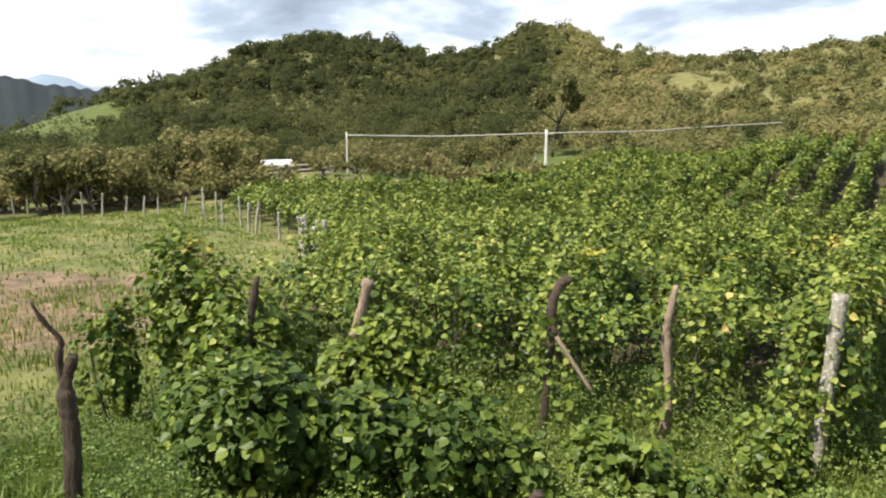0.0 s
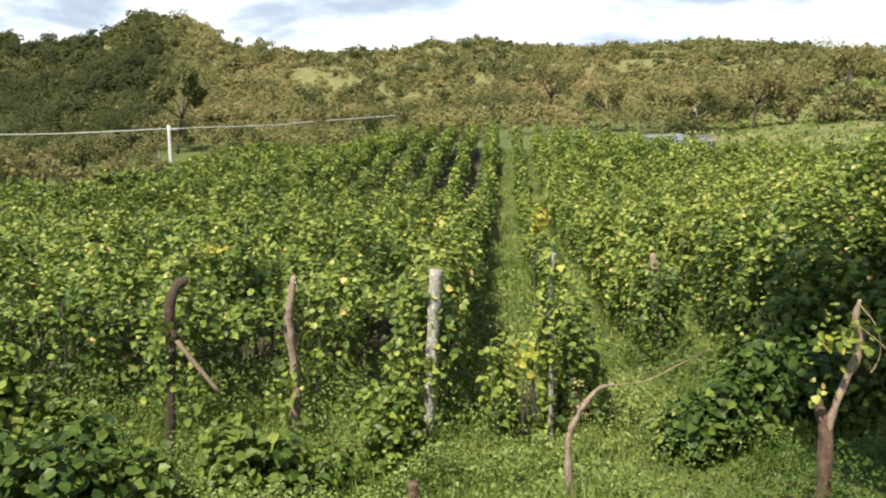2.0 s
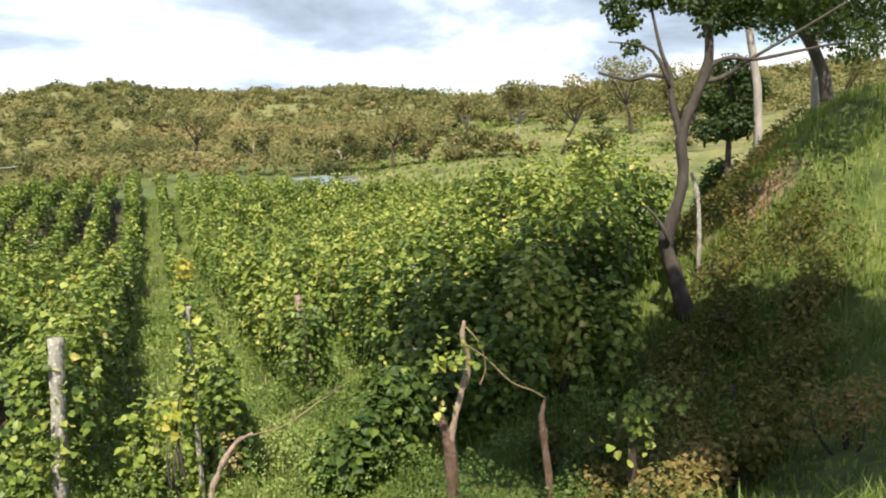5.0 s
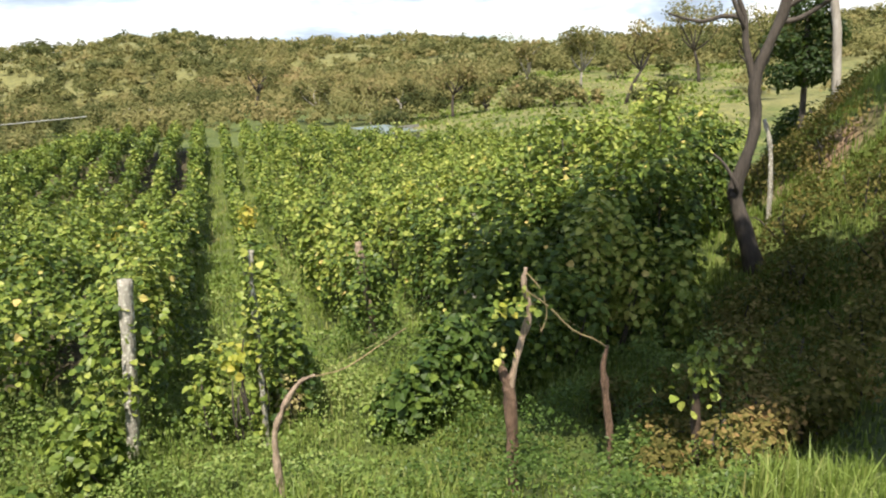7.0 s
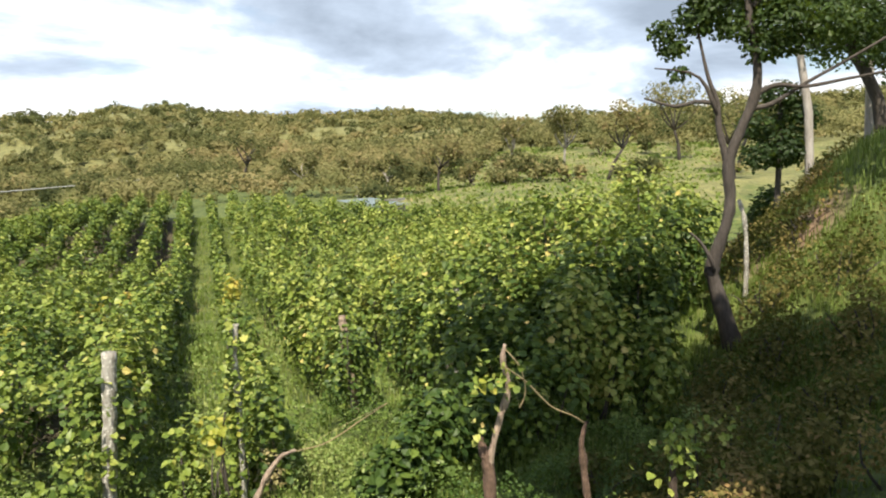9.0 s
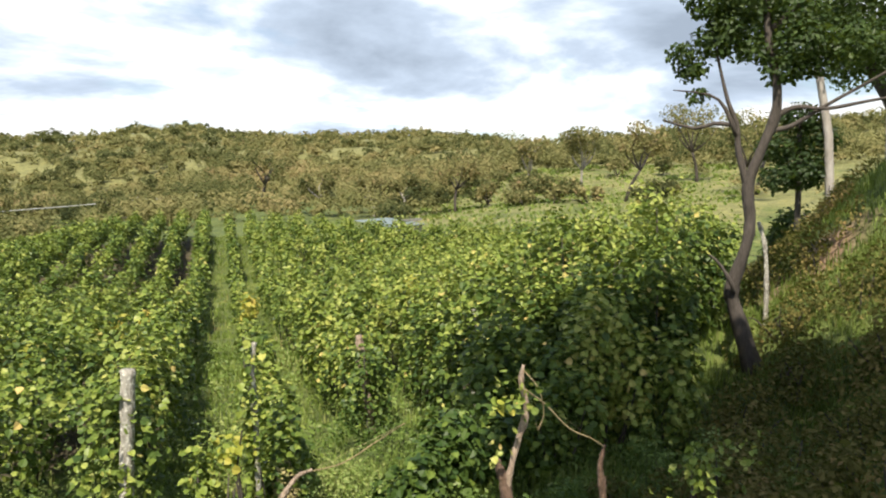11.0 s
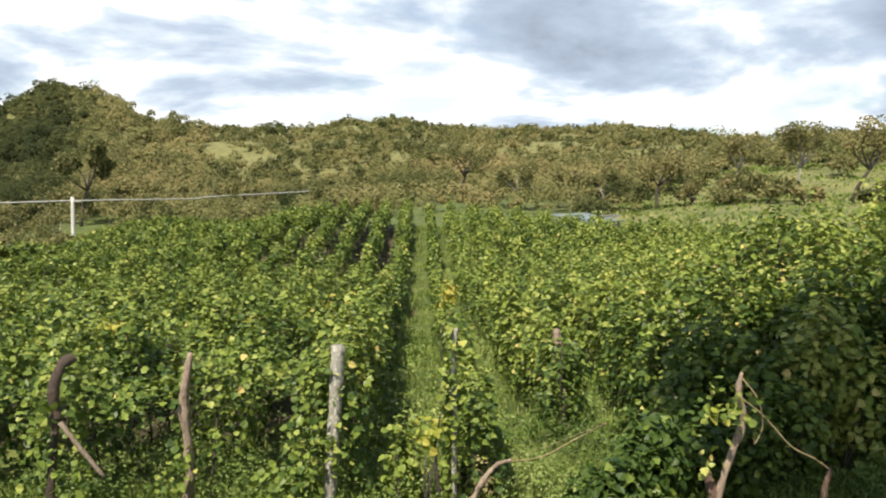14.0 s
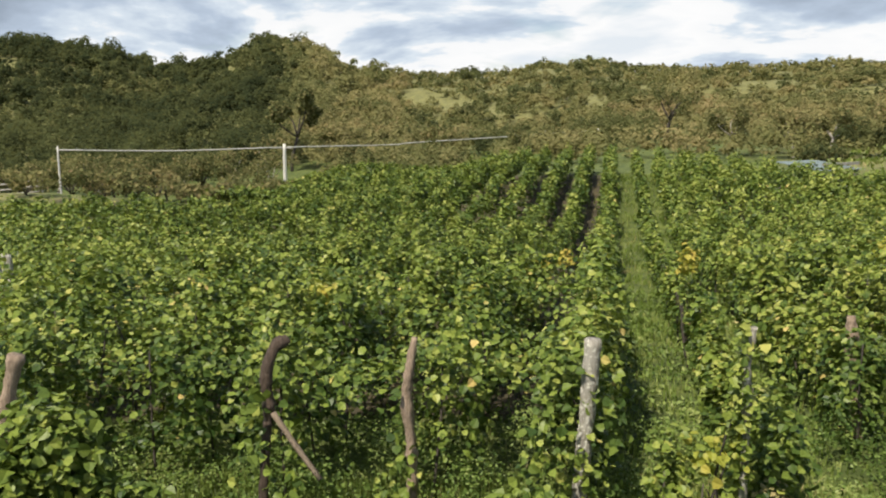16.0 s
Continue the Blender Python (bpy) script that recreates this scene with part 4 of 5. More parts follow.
def leaf_cluster(parent, centre, reach, n, size, mat, mean, spread, rng, name="leaf_cluster"):
    """A few vine leaves caught on a stick, as objects under it."""
    P = np.asarray(centre) - np.array(parent.location) + rng.normal(0, 1, (n, 3)) * reach
    axes = turned(rng.normal(0, 1, (n, 3)) + [-0.3, -0.8, 0.8], rng, 0.3)
    single_leaves(parent, P, axes, size * rng.uniform(0.6, 1.3, n), np.clip(rng.normal(mean, spread, n), 0, 1), mat)


leaf_cluster(grey, (1.36, 6.35, 0.72), (0.09, 0.05, 0.14), 46, 0.065, VINE, 0.50, 0.14, stick_rng)
leaf_cluster(grey, (1.60, 6.36, 0.60), (0.06, 0.05, 0.20), 30, 0.055, VINE, 0.40, 0.14, stick_rng)
leaf_cluster(red, (0.18, 6.72, 0.45), (0.10, 0.06, 0.14), 40, 0.06, VINE, 0.34, 0.14, stick_rng)
leaf_cluster(c, (-0.80, 6.58, 0.95), (0.06, 0.04, 0.22), 34, 0.07, VINE, 0.46, 0.16, stick_rng)
leaf_cluster(c, (-0.62, 6.58, 0.50), (0.10, 0.06, 0.16), 36, 0.065, VINE, 0.34, 0.14, stick_rng)
leaf_cluster(f_post, (2.40, 6.0, 1.25), (0.07, 0.05, 0.32), 60, 0.052, VINE, 0.46, 0.14, stick_rng)
leaf_cluster(f_post, (2.36, 5.98, 0.98), (0.06, 0.05, 0.10), 9, 0.055, YELLOW, 0.05, 0.1, stick_rng)
leaf_cluster(f_post, (2.50, 6.0, 1.70), (0.06, 0.05, 0.10), 22, 0.06, VINE, 0.5, 0.14, stick_rng)
leaf_cluster(y_post, (3.33, 3.62, 1.74), (0.10, 0.06, 0.09), 50, 0.046, VINE, 0.46, 0.16, stick_rng)
leaf_cluster(y_post, (3.30, 3.58, 1.72), (0.05, 0.03, 0.06), 5, 0.065, YELLOW, 0.3, 0.2, stick_rng)
leaf_cluster(y_post, (3.24, 3.66, 1.45), (0.05, 0.04, 0.16), 14, 0.05, VINE, 0.7, 0.1, stick_rng)
sprig = stick("leafy_sprig", rooted([(4.60, 3.24, 0.6), (4.58, 3.22, 0.9), (4.55, 3.22, 1.16), (4.60, 3.24, 1.28)]), [0.008, 0.007, 0.005, 0.003], BARK, "leafy yellow-green sprig in the shade", "plant", sides=6)
leaf_cluster(sprig, (4.57, 3.2, 1.12), (0.11, 0.08, 0.10), 46, 0.055, VINE, 0.50, 0.12, stick_rng)
sprig = stick("leafy_sprig", rooted([(4.95, 3.30, 0.6), (4.92, 3.30, 0.95), (4.90, 3.31, 1.22)]), [0.008, 0.006, 0.003], BARK, "leafy yellow-green sprig in the shade", "plant", sides=6)
leaf_cluster(sprig, (4.9, 3.28, 1.1), (0.22, 0.12, 0.11), 80, 0.046, VINE, 0.50, 0.12, stick_rng)


def strand(name, points, r, mat, label, category):
    P = np.asarray(points, float)
    ob = part(name, mesh_data(name, *tube(P - P[0], r, 5, steps=6), mat, True))
    ob.location = P[0]
    tagged(ob, label, category)


strand("dry_tendril", [(3.42, 3.61, 1.80), (3.62, 3.64, 1.66), (3.85, 3.66, 1.45), (4.08, 3.70, 1.33), (4.22, 3.72, 1.24)], 0.006, DRY, "dry trailing vine tendril between two sticks", "tendril")
strand("dry_tendril", [(2.16, 4.08, 1.36), (2.42, 4.16, 1.34), (2.70, 4.25, 1.40), (2.95, 4.32, 1.46)], 0.0042, DRY, "dry trailing vine tendril between two sticks", "tendril")
strand("dry_tendril", [(3.42, 3.61, 1.92), (3.50, 3.56, 1.80), (3.58, 3.60, 1.62), (3.55, 3.62, 1.50)], 0.004, DRY, "thin curling green tendril on a stick", "tendril")

def fence_line(a, b, n, height, label, group, rng, mat, thick=0.045):
    for k in range(n):
        f = (k + rng.uniform(-0.25, 0.25)) / max(1, n - 1)
        x, y = a[0] + (b[0] - a[0]) * f + rng.normal(0, 0.15), a[1] + (b[1] - a[1]) * f + rng.normal(0, 0.15)
        z, h = float(land(x, y)), height * rng.uniform(0.8, 1.15)
        lx, ly = rng.normal(0, 0.07, 2)
        stick("fence_post", [(x, y, z - 0.1), (x + lx * 0.4, y + ly * 0.4, z + h * 0.5), (x + lx, y + ly, z + h)], [thick, thick, thick * 0.8], mat, label, "post", group, 8)


fence_line((-7.6, 17.2), (-10.6, 22.6), 8, 1.25, "pale grey post at the field's edge", "field edge posts", stick_rng, GREY_POST, 0.065)
fence_line((-11.4, 23.4), (-18.5, 29.5), 8, 1.2, "slim grey post under the vines' edge", "field edge posts", stick_rng, GREY_POST, 0.05)
fence_line((-19.0, 30.5), (-34, 33.0), 13, 1.1, "thin grey post of the pasture fence", "pasture fence posts", stick_rng, PLANK, 0.045)


# ---------------------------------------------------------------- trees
def crown_cards(centres, radii, n, size, rng, shape=OVAL, flat=0.75):
    i = rng.choice(len(centres), n, p=radii**2 / (radii**2).sum())
    d = rng.normal(0, 1, (n, 3))
    d /= np.linalg.norm(d, axis=1, keepdims=True)
    q = 1 - np.abs(rng.normal(0, 0.28, n))
    P = centres[i] + d * (radii[i] * q)[:, None] * [1, 1, flat]
    N = d + [0, 0, 0.5]
    return scattered(P, N, size * rng.uniform(0.6, 1.5, n), rng, shape, 0.6)


def tree_thing(x, y, trunks, centres, radii, leaves, size, rng, bark, mean, label, name="tree", shape=OVAL, mat=None, crown_label=""):
    """A tree whose limbs are paths of (points, radii), in metres from its foot."""
    root = new(name)
    root.location = (x, y, float(land(x, y)))
    part("trunk", mesh_data("trunk", *joined([tube(p, r, 8 if len(trunks) > 7 or len(trunks) < 3 else 6, 0.04, rng, 4 if len(p) > 4 else 2) for p, r in trunks]), bark, True), root)
    if leaves:
        V, F, k = crown_cards(np.asarray(centres, float), np.asarray(radii, float), leaves, size, rng, shape)
        T = np.clip(rng.normal(mean, 0.16, leaves), 0, 1)
        part("crown", mesh_data("crown", V, F, mat or TREE, False, tint=np.repeat(T, k)), root, crown_label)
    return tagged(root, label, "tree")


def wild_tree(x, y, h, spread, rng, bark=None, mean=0.5, label="", mat=None, leaves=1300, name="tree", size=0.26, bole=0.4):
    """A crooked savanna tree: a bent bole, forking limbs and clumps of leaves at their ends."""
    lean = rng.normal(0, 0.08 * h, 2)
    top = np.array((lean[0], lean[1], h * bole))
    r0 = 0.022 * h + 0.03
    trunks = [([(0, 0, -0.3), (lean[0] * 0.2, lean[1] * 0.5, h * bole * 0.5), tuple(top)], [r0, r0 * 0.8, r0 * 0.65])]
    cs, rs = [], []
    n = 5 + int(rng.randint(0, 3))
    for k in range(n):
        a = 6.28 * k / n + rng.normal(0, 0.4)
        reach, rise = spread * rng.uniform(0.45, 0.95), h * (1 - bole) * rng.uniform(0.45, 0.95)
        end = top + np.array((math.cos(a) * reach, math.sin(a) * reach, rise))
        mid = top + np.array((math.cos(a) * reach * 0.45, math.sin(a) * reach * 0.45, rise * 0.5)) + rng.normal(0, 0.06 * h, 3) * [1, 1, 0.5]
        trunks.append(([tuple(top), tuple(mid), tuple(end)], [r0 * 0.55, r0 * 0.35, r0 * 0.12]))
        cs.append(end)
        rs.append(spread * rng.uniform(0.28, 0.5))
        cs.append((mid + end) / 2 + rng.normal(0, 0.2, 3))
        rs.append(spread * rng.uniform(0.2, 0.36))
    return tree_thing(x, y, trunks, cs, np.array(rs), leaves, size, rng, bark or BARK, mean, label, name, OVAL, mat or WOODS)


tree_rng = np.random.RandomState(41)
# the crooked tree beside the cut bank
tx, ty = 9.3, 6.24
tz = float(land(tx, ty))


def rel(points):
    return [(x - tx, y - ty, z - tz) for x, y, z in points]


limbs = [
    (rel([(9.32, 6.20, tz - 0.2), (9.15, 6.45, 1.36), (9.11, 6.50, 1.66), (9.20, 6.37, 2.20), (9.23, 6.34, 2.57), (9.21, 6.37, 3.02), (9.29, 6.26, 3.45), (9.39, 6.13, 3.92),
          (9.38, 6.13, 4.38), (9.32, 6.22, 4.88), (9.34, 6.3, 5.8), (9.5, 6.5, 6.9)]), [0.16, 0.088, 0.096, 0.072, 0.066, 0.082, 0.06, 0.066, 0.055, 0.05, 0.042, 0.022]),
    (rel([(9.21, 6.37, 2.98), (9.13, 6.47, 3.46), (9.11, 6.50, 3.82), (9.04, 6.59, 4.12), (8.96, 6.68, 4.6), (8.9, 6.8, 5.2)]), [0.05, 0.036, 0.032, 0.026, 0.02, 0.01]),
    (rel([(9.12, 6.48, 3.62), (8.98, 6.58, 4.02), (8.83, 6.72, 4.2), (8.52, 7.05, 4.27)]), [0.03, 0.025, 0.018, 0.008]),
    (rel([(9.12, 6.48, 1.55), (8.97, 6.38, 1.72), (8.86, 6.49, 1.99), (8.77, 6.60, 2.12)]), [0.035, 0.028, 0.022, 0.012]),
    (rel([(9.11, 6.50, 3.80), (8.92, 6.70, 3.83), (8.75, 6.88, 3.77), (8.5, 7.2, 3.89)]), [0.032, 0.026, 0.022, 0.01]),
    (rel([(9.39, 6.13, 3.90), (9.55, 5.95, 4.01), (9.75, 5.66, 3.98), (10.05, 5.3, 4.06), (10.4, 4.9, 4.15)]), [0.040, 0.032, 0.028, 0.022, 0.014]),
    (rel([(9.34, 6.20, 3.72), (9.55, 6.0, 3.78), (9.80, 5.72, 4.02), (10.05, 5.36, 4.27), (10.4, 4.9, 4.62)]), [0.036, 0.030, 0.025, 0.020, 0.014]),
    (rel([(9.36, 6.2, 5.0), (9.9, 6.0, 5.5), (10.6, 5.6, 5.9), (11.2, 5.4, 6.1)]), [0.05, 0.045, 0.035, 0.015]),
    (rel([(9.34, 6.25, 5.3), (8.9, 6.6, 5.7), (8.5, 7.1, 5.9)]), [0.04, 0.03, 0.012]),
]
puffs = rel([(8.95, 6.75, 4.9), (8.75, 6.95, 4.55), (8.85, 6.75, 5.4), (9.05, 6.6, 5.1), (8.8, 6.9, 4.2), (9.2, 6.4, 5.4), (9.7, 6.1, 5.2), (10.0, 5.5, 4.75), (8.6, 7.0, 5.9), (9.6, 5.9, 4.8), (9.45, 6.1, 4.5), (9.25, 6.35, 4.75), (9.75, 5.85, 4.55), (8.65, 7.05, 4.75)])
tree_thing(tx, ty, limbs, puffs, np.array([0.32, 0.22, 0.35, 0.3, 0.14, 0.4, 0.45, 0.36, 0.4, 0.4, 0.28, 0.26, 0.28, 0.2]), 7400, 0.066, tree_rng, BARK, 0.36,
           "crooked grey tree with sparse dark leaves beside the cut bank", "crooked_tree")

# trees on the bank behind it
def path_tree(points, r0, crown, radii, leaves, mean, bark, label, size=0.095):
    x, y, z = points[0]
    g = float(land(x, y))
    P = [(a - x, b - y, c - g) for a, b, c in points]
    P[0] = (0, 0, -0.3)
    R = np.linspace(r0, r0 * 0.55, len(P))
    C = [(a - x, b - y, c - g) for a, b, c in crown]
    tree_thing(x, y, [(P, R)], C, np.array(radii), leaves, size, tree_rng, bark, mean, label)


path_tree([(17.45, 10.3, 2.5), (17.34, 10.42, 4.07), (17.2, 10.63, 5.5), (17.1, 10.8, 8)], 0.115, [(17.3, 10.7, 7.2), (16.6, 11.4, 6.6), (18.2, 10.2, 6.8), (17.4, 10.0, 6.2), (18.6, 9.6, 7.4), (16.9, 10.9, 8.3), (17.0, 11.3, 6.1), (17.9, 9.4, 6.2), (16.2, 11.8, 7.4), (16.3, 11.9, 6.4), (18.3, 9.5, 5.5), (18.9, 9.0, 5.0), (17.6, 10.2, 5.6)],
          [1.0, 0.9, 1.1, 0.7, 1.2, 1.2, 0.7, 0.7, 1.0, 0.8, 0.6, 0.7, 0.45], 13000, 0.25, PALE_BARK, "pale-trunked tree with a dark spreading crown on the bank")
path_tree([(17.3, 11.1, 2.5), (17.3, 11.1, 3.4), (17.25, 11.1, 4.4)], 0.085, [(17.25, 11.1, 4.5), (17.6, 10.9, 4.0), (16.9, 11.4, 3.8), (17.3, 11.0, 3.3), (17.7, 11.2, 3.2), (16.8, 11.3, 3.1)],
          [0.5, 0.55, 0.5, 0.6, 0.5, 0.45], 4200, 0.12, BARK, "dense dark evergreen tree on the bank", 0.10)
path_tree([(21.5, 11.24, 3.3), (21.46, 11.32, 4.95), (21.42, 11.38, 6.4)], 0.13, [(21.6, 11.5, 6.6), (22.4, 11.0, 6.2), (20.8, 12.0, 6.0)], [1.0, 1.1, 0.9], 2200, 0.4, PALE_BARK, "slim pale tree on the grassy bank")
path_tree([(20.0, 9.9, 3.3), (19.85, 10.2, 4.4), (19.56, 10.71, 5.6), (19.3, 11.1, 7.0)], 0.17, [(19.4, 10.9, 6.4), (20.2, 10.2, 5.9), (20.6, 9.6, 6.4), (19.0, 11.6, 7.2), (21.2, 9.2, 5.6)], [1.0, 1.0, 1.2, 1.0, 0.9], 7200, 0.3, BARK,
          "leaning tree with a thin crown on the bank")

for x, y, h, n in ((19.3, 10.6, 1.5, 1500), (20.6, 10.0, 1.7, 1700), (21.9, 10.2, 1.8, 1500), (18.6, 12.2, 1.6, 1500), (22.6, 8.9, 1.9, 1700)):
    bush(x, y, 1.0, 0.9, h, n, 0.13, tree_rng, TREE, 0.45, 0.18, "dark leafy shrub behind the bank's crest", "shrub", OVAL)

# an unseen tree added by the road; its crown shades the verge, trellis and bank
sx, sy = 3.9, -2.3
sz = float(land(sx, sy))


def rel_s(points):
    return [(x - sx, y - sy, z - sz) for x, y, z in points]


fork = (3.4, 0.2, 6.0)
shade_limbs = [
    (rel_s([(sx, sy, sz - 0.3), (4.0, -1.8, 3.2), (3.8, -0.9, 4.8), fork]), [0.24, 0.2, 0.17, 0.14]),
    (rel_s([fork, (2.6, 2.0, 6.9), (1.6, 3.6, 7.2)]), [0.11, 0.08, 0.03]),
    (rel_s([fork, (3.2, 2.6, 6.9), (2.8, 5.0, 7.2)]), [0.11, 0.08, 0.03]),
    (rel_s([fork, (4.6, 2.0, 6.9), (5.4, 4.4, 7.2)]), [0.1, 0.07, 0.03]),
    (rel_s([fork, (5.4, 0.9, 7.0), (7.2, 2.4, 7.3)]), [0.1, 0.07, 0.03])]
shade_spots = [(2.7, 0.8), (2.9, 2.1), (2.9, 3.3), (3.8, 0.1), (3.9, 1.5), (3.9, 2.6), (3.7, 3.5), (5, 0.5), (5, 1.9), (5, 3.0), (6.1, 0.2), (6.2, 1.5), (6.1, 2.5), (2.9, -1.2), (3.2, -0.1), (2.2, 1.6), (3.6, -0.6), (2.9, -0.2)]
shade_puffs = rel_s([(x, y, 7.0 + 0.35 * math.sin(3 * x + y)) for x, y in shade_spots])
tree_thing(sx, sy, shade_limbs, shade_puffs, np.array([0.9] * len(shade_spots)), 25000, 0.16, tree_rng, BARK, 0.35,
           "unseen broad tree added to shade verge, trellis and bank", "unseen_shade_tree")

# a tree added above the bank, mostly out of view, to shade its slope
path_tree([(12.4, 4.1, 1.0), (12.3, 4.2, 3.2), (12.0, 4.6, 5.0), (11.8, 4.9, 6.3)], 0.17, [(10.8, 5.0, 6.4), (11.6, 5.5, 6.6), (12.4, 6.2, 6.5), (11.5, 4.2, 6.7), (13.0, 5.4, 6.6), (13.6, 6.4, 6.8), (10.4, 4.2, 6.6)],
          [0.9, 0.9, 0.9, 0.9, 0.9, 0.9, 0.8], 5200, 0.35, BARK, "grey-barked tree added mostly out of view to shade the bank")

# trees scattered over the dry pasture
for x, y, h, s, mean, bark in ((40.3, 44.6, 5.2, 1.8, 0.55, PALE_BARK), (38.9, 38.6, 5.2, 2.1, 0.66, BARK), (39.8, 51.4, 5.0, 1.8, 0.62, PALE_BARK), (33.0, 50.6, 4.2, 2.4, 0.66, BARK),
                              (35.5, 41.8, 1.4, 1.5, 0.40, BARK), (37.5, 47.5, 1.5, 1.6, 0.40, BARK), 
                              (52, 38, 6.5, 2.8, 0.55, BARK), (56, 47, 6.5, 2.8, 0.55, BARK), (45, 33, 5.5, 2.4, 0.45, BARK), (58, 30, 6.5, 2.8, 0.45, BARK),
                              (26.1, 75.6, 6.6, 2.4, 0.42, BARK), (31.8, 56.8, 3.4, 1.5, 0.5, PALE_BARK), (30.0, 58.5, 3.2, 1.6, 0.6, PALE_BARK), 
                              (26.5, 62, 3.6, 2.0, 0.5, PALE_BARK), (11.5, 66, 3.6, 2.0, 0.45, PALE_BARK)):
    wild_tree(x, y, h, s, tree_rng, bark, mean, "crooked dry-country tree on the hillside pasture", leaves=1200, size=0.21)
# the belt of trees in the hollow beyond the field
for k in range(46):
    deg = -50 + 41 * k / 45 + tree_rng.normal(0, 0.5)
    az = radians(deg)
    r = tree_rng.uniform(42, 55) if deg < -29.5 else tree_rng.uniform(76, 90)
    x, y = r * math.sin(az), r * math.cos(az)
    if abs(deg + 27) < 2.4:
        continue
    wild_tree(x, y, tree_rng.uniform(2.7, 3.6) * (1.3 if deg > -29.5 else 1.0), tree_rng.uniform(1.5, 2.2) * (1.35 if deg > -29.5 else 1.0), tree_rng, PALE_BARK if k % 3 == 0 else BARK, tree_rng.uniform(0.28, 0.58), "bushy olive-brown tree in the hollow", leaves=1250, size=0.22, bole=0.13)
for k in range(34):
    az, r = radians(-51 + 43 * k / 33 + tree_rng.normal(0, 0.4)), tree_rng.uniform(41, 50) + 8 * (k > 15)
    if abs(r * math.sin(az) + 25) < 5 and r < 60:
        continue
    wild_tree(r * math.sin(az), r * math.cos(az), tree_rng.uniform(1.2, 1.8), tree_rng.uniform(1.1, 1.6), tree_rng, BARK, tree_rng.uniform(0.4, 0.7), "low olive shrub in the hollow", leaves=420, size=0.22, bole=0.1, name="shrub")
for k in range(26):
    x = -19 - 20 * k / 25 + tree_rng.normal(0, 0.4)
    y = 33.5 + 0.16 * (-19 - x) + tree_rng.uniform(0.5, 4.5)
    wild_tree(x, y, tree_rng.uniform(1.1, 2.0), tree_rng.uniform(1.1, 1.6), tree_rng, BARK, tree_rng.uniform(0.4, 0.7), "low olive shrub behind the pasture fence", leaves=520, size=0.18, bole=0.1, name="shrub")
for k in range(12):
    az = radians(-9 + 14 * k / 11 + tree_rng.normal(0, 0.5))
    r = tree_rng.uniform(104, 116)
    wild_tree(r * math.sin(az), r * math.cos(az), tree_rng.uniform(3.2, 4.6), tree_rng.uniform(1.9, 2.8), tree_rng, BARK, tree_rng.uniform(0.3, 0.6), "bushy olive-brown tree in the hollow", leaves=900, size=0.34, bole=0.2)
for k in range(18):
    az, r = radians(tree_rng.uniform(28, 48)), tree_rng.uniform(48, 84)
    wild_tree(r * math.sin(az), r * math.cos(az), tree_rng.uniform(0.7, 1.7), tree_rng.uniform(0.7, 1.5), tree_rng, BARK, tree_rng.uniform(0.25, 0.7), "low rounded shrub on the hillside pasture", leaves=420, size=0.24, bole=0.12, name="shrub")
wild_tree(-12.0, 97.0, 9.6, 2.9, tree_rng, BARK, 0.42, "tall thin-crowned tree behind the utility pole", leaves=3000, size=0.36, bole=0.42)


TRI = (np.array([(-.58, 0, 0), (.58, .12, .05), (.04, 1.0, -.05)], float), np.array([(0, 1, 2)]))


def woods(name, n, az0, az1, r0, r1, rng, mean, spread, h, label, density=None, cover=1.25, mat=None):
    """Far woodland: many crowns of leaf clumps and their stems, one sheet of forest."""
    a = np.radians(rng.uniform(az0, az1, n))
    r = np.sqrt(rng.uniform(r0 * r0, r1 * r1, n))
    x, y = r * np.sin(a), r * np.cos(a)
    if density is not None:
        keep = rng.random(n) < density(x, y, r, np.degrees(a))
        x, y = x[keep], y[keep]
    z = land(x, y)
    n = len(x)
    H = h * rng.uniform(0.5, 1.25, n) * (1 - 0.22 * smooth(110, 200, np.hypot(x, y)) * (r0 < 200)) * np.where((rng.random(n) < 0.10) & (np.hypot(x, y) > 130), 1.5, 1.0)
    tall = rng.random(n) < 0.14
    H = np.where(tall, H * 1.3, H)
    Rd = H * rng.uniform(0.45, 0.75, n)
    away = np.hypot(x, y)
    S0 = np.clip(0.0027 * away, 0.20, 2.6)
    cards = np.clip(cover * 2 * np.pi * Rd**2 / (0.55 * S0**2), 14, 420).astype(int)
    tree = np.repeat(np.arange(n), cards)
    m = len(tree)
    lobe = rng.normal(0, 1, (n, 6, 3)) * [0.6, 0.6, 0.36]
    j = rng.randint(0, 6, m)
    d = rng.normal(0, 1, (m, 3))
    d[:, 2] = np.abs(d[:, 2]) * 1.0 - 0.40
    d /= np.linalg.norm(d, axis=1, keepdims=True)
    q = (lobe[tree, j] + d * 0.5 * (1 - np.abs(rng.normal(0, 0.12, m)))[:, None]) * Rd[tree, None]
    P = np.stack([x[tree] + q[:, 0], y[tree] + q[:, 1], z[tree] + np.maximum(H[tree] * 0.55 + q[:, 2], 0.08 * H[tree])], -1)
    V, F, k = scattered(P, d * [0.7, 0.7, 0.6] + [0, 0, 0.6], S0[tree] * rng.uniform(0.6, 1.4, m), rng, TRI, 0.25)
    hue = np.clip(rng.normal(0, spread, n) + mean(x, y) - 0.20 * tall, 0, 1)
    T = np.repeat(np.clip(hue[tree] + rng.normal(0, 0.045, m), 0, 1), k)
    ob = part(name, mesh_data(name, V, F, mat or WOODS, False, tint=T))
    tagged(ob, label, "woodland", kind="stuff")


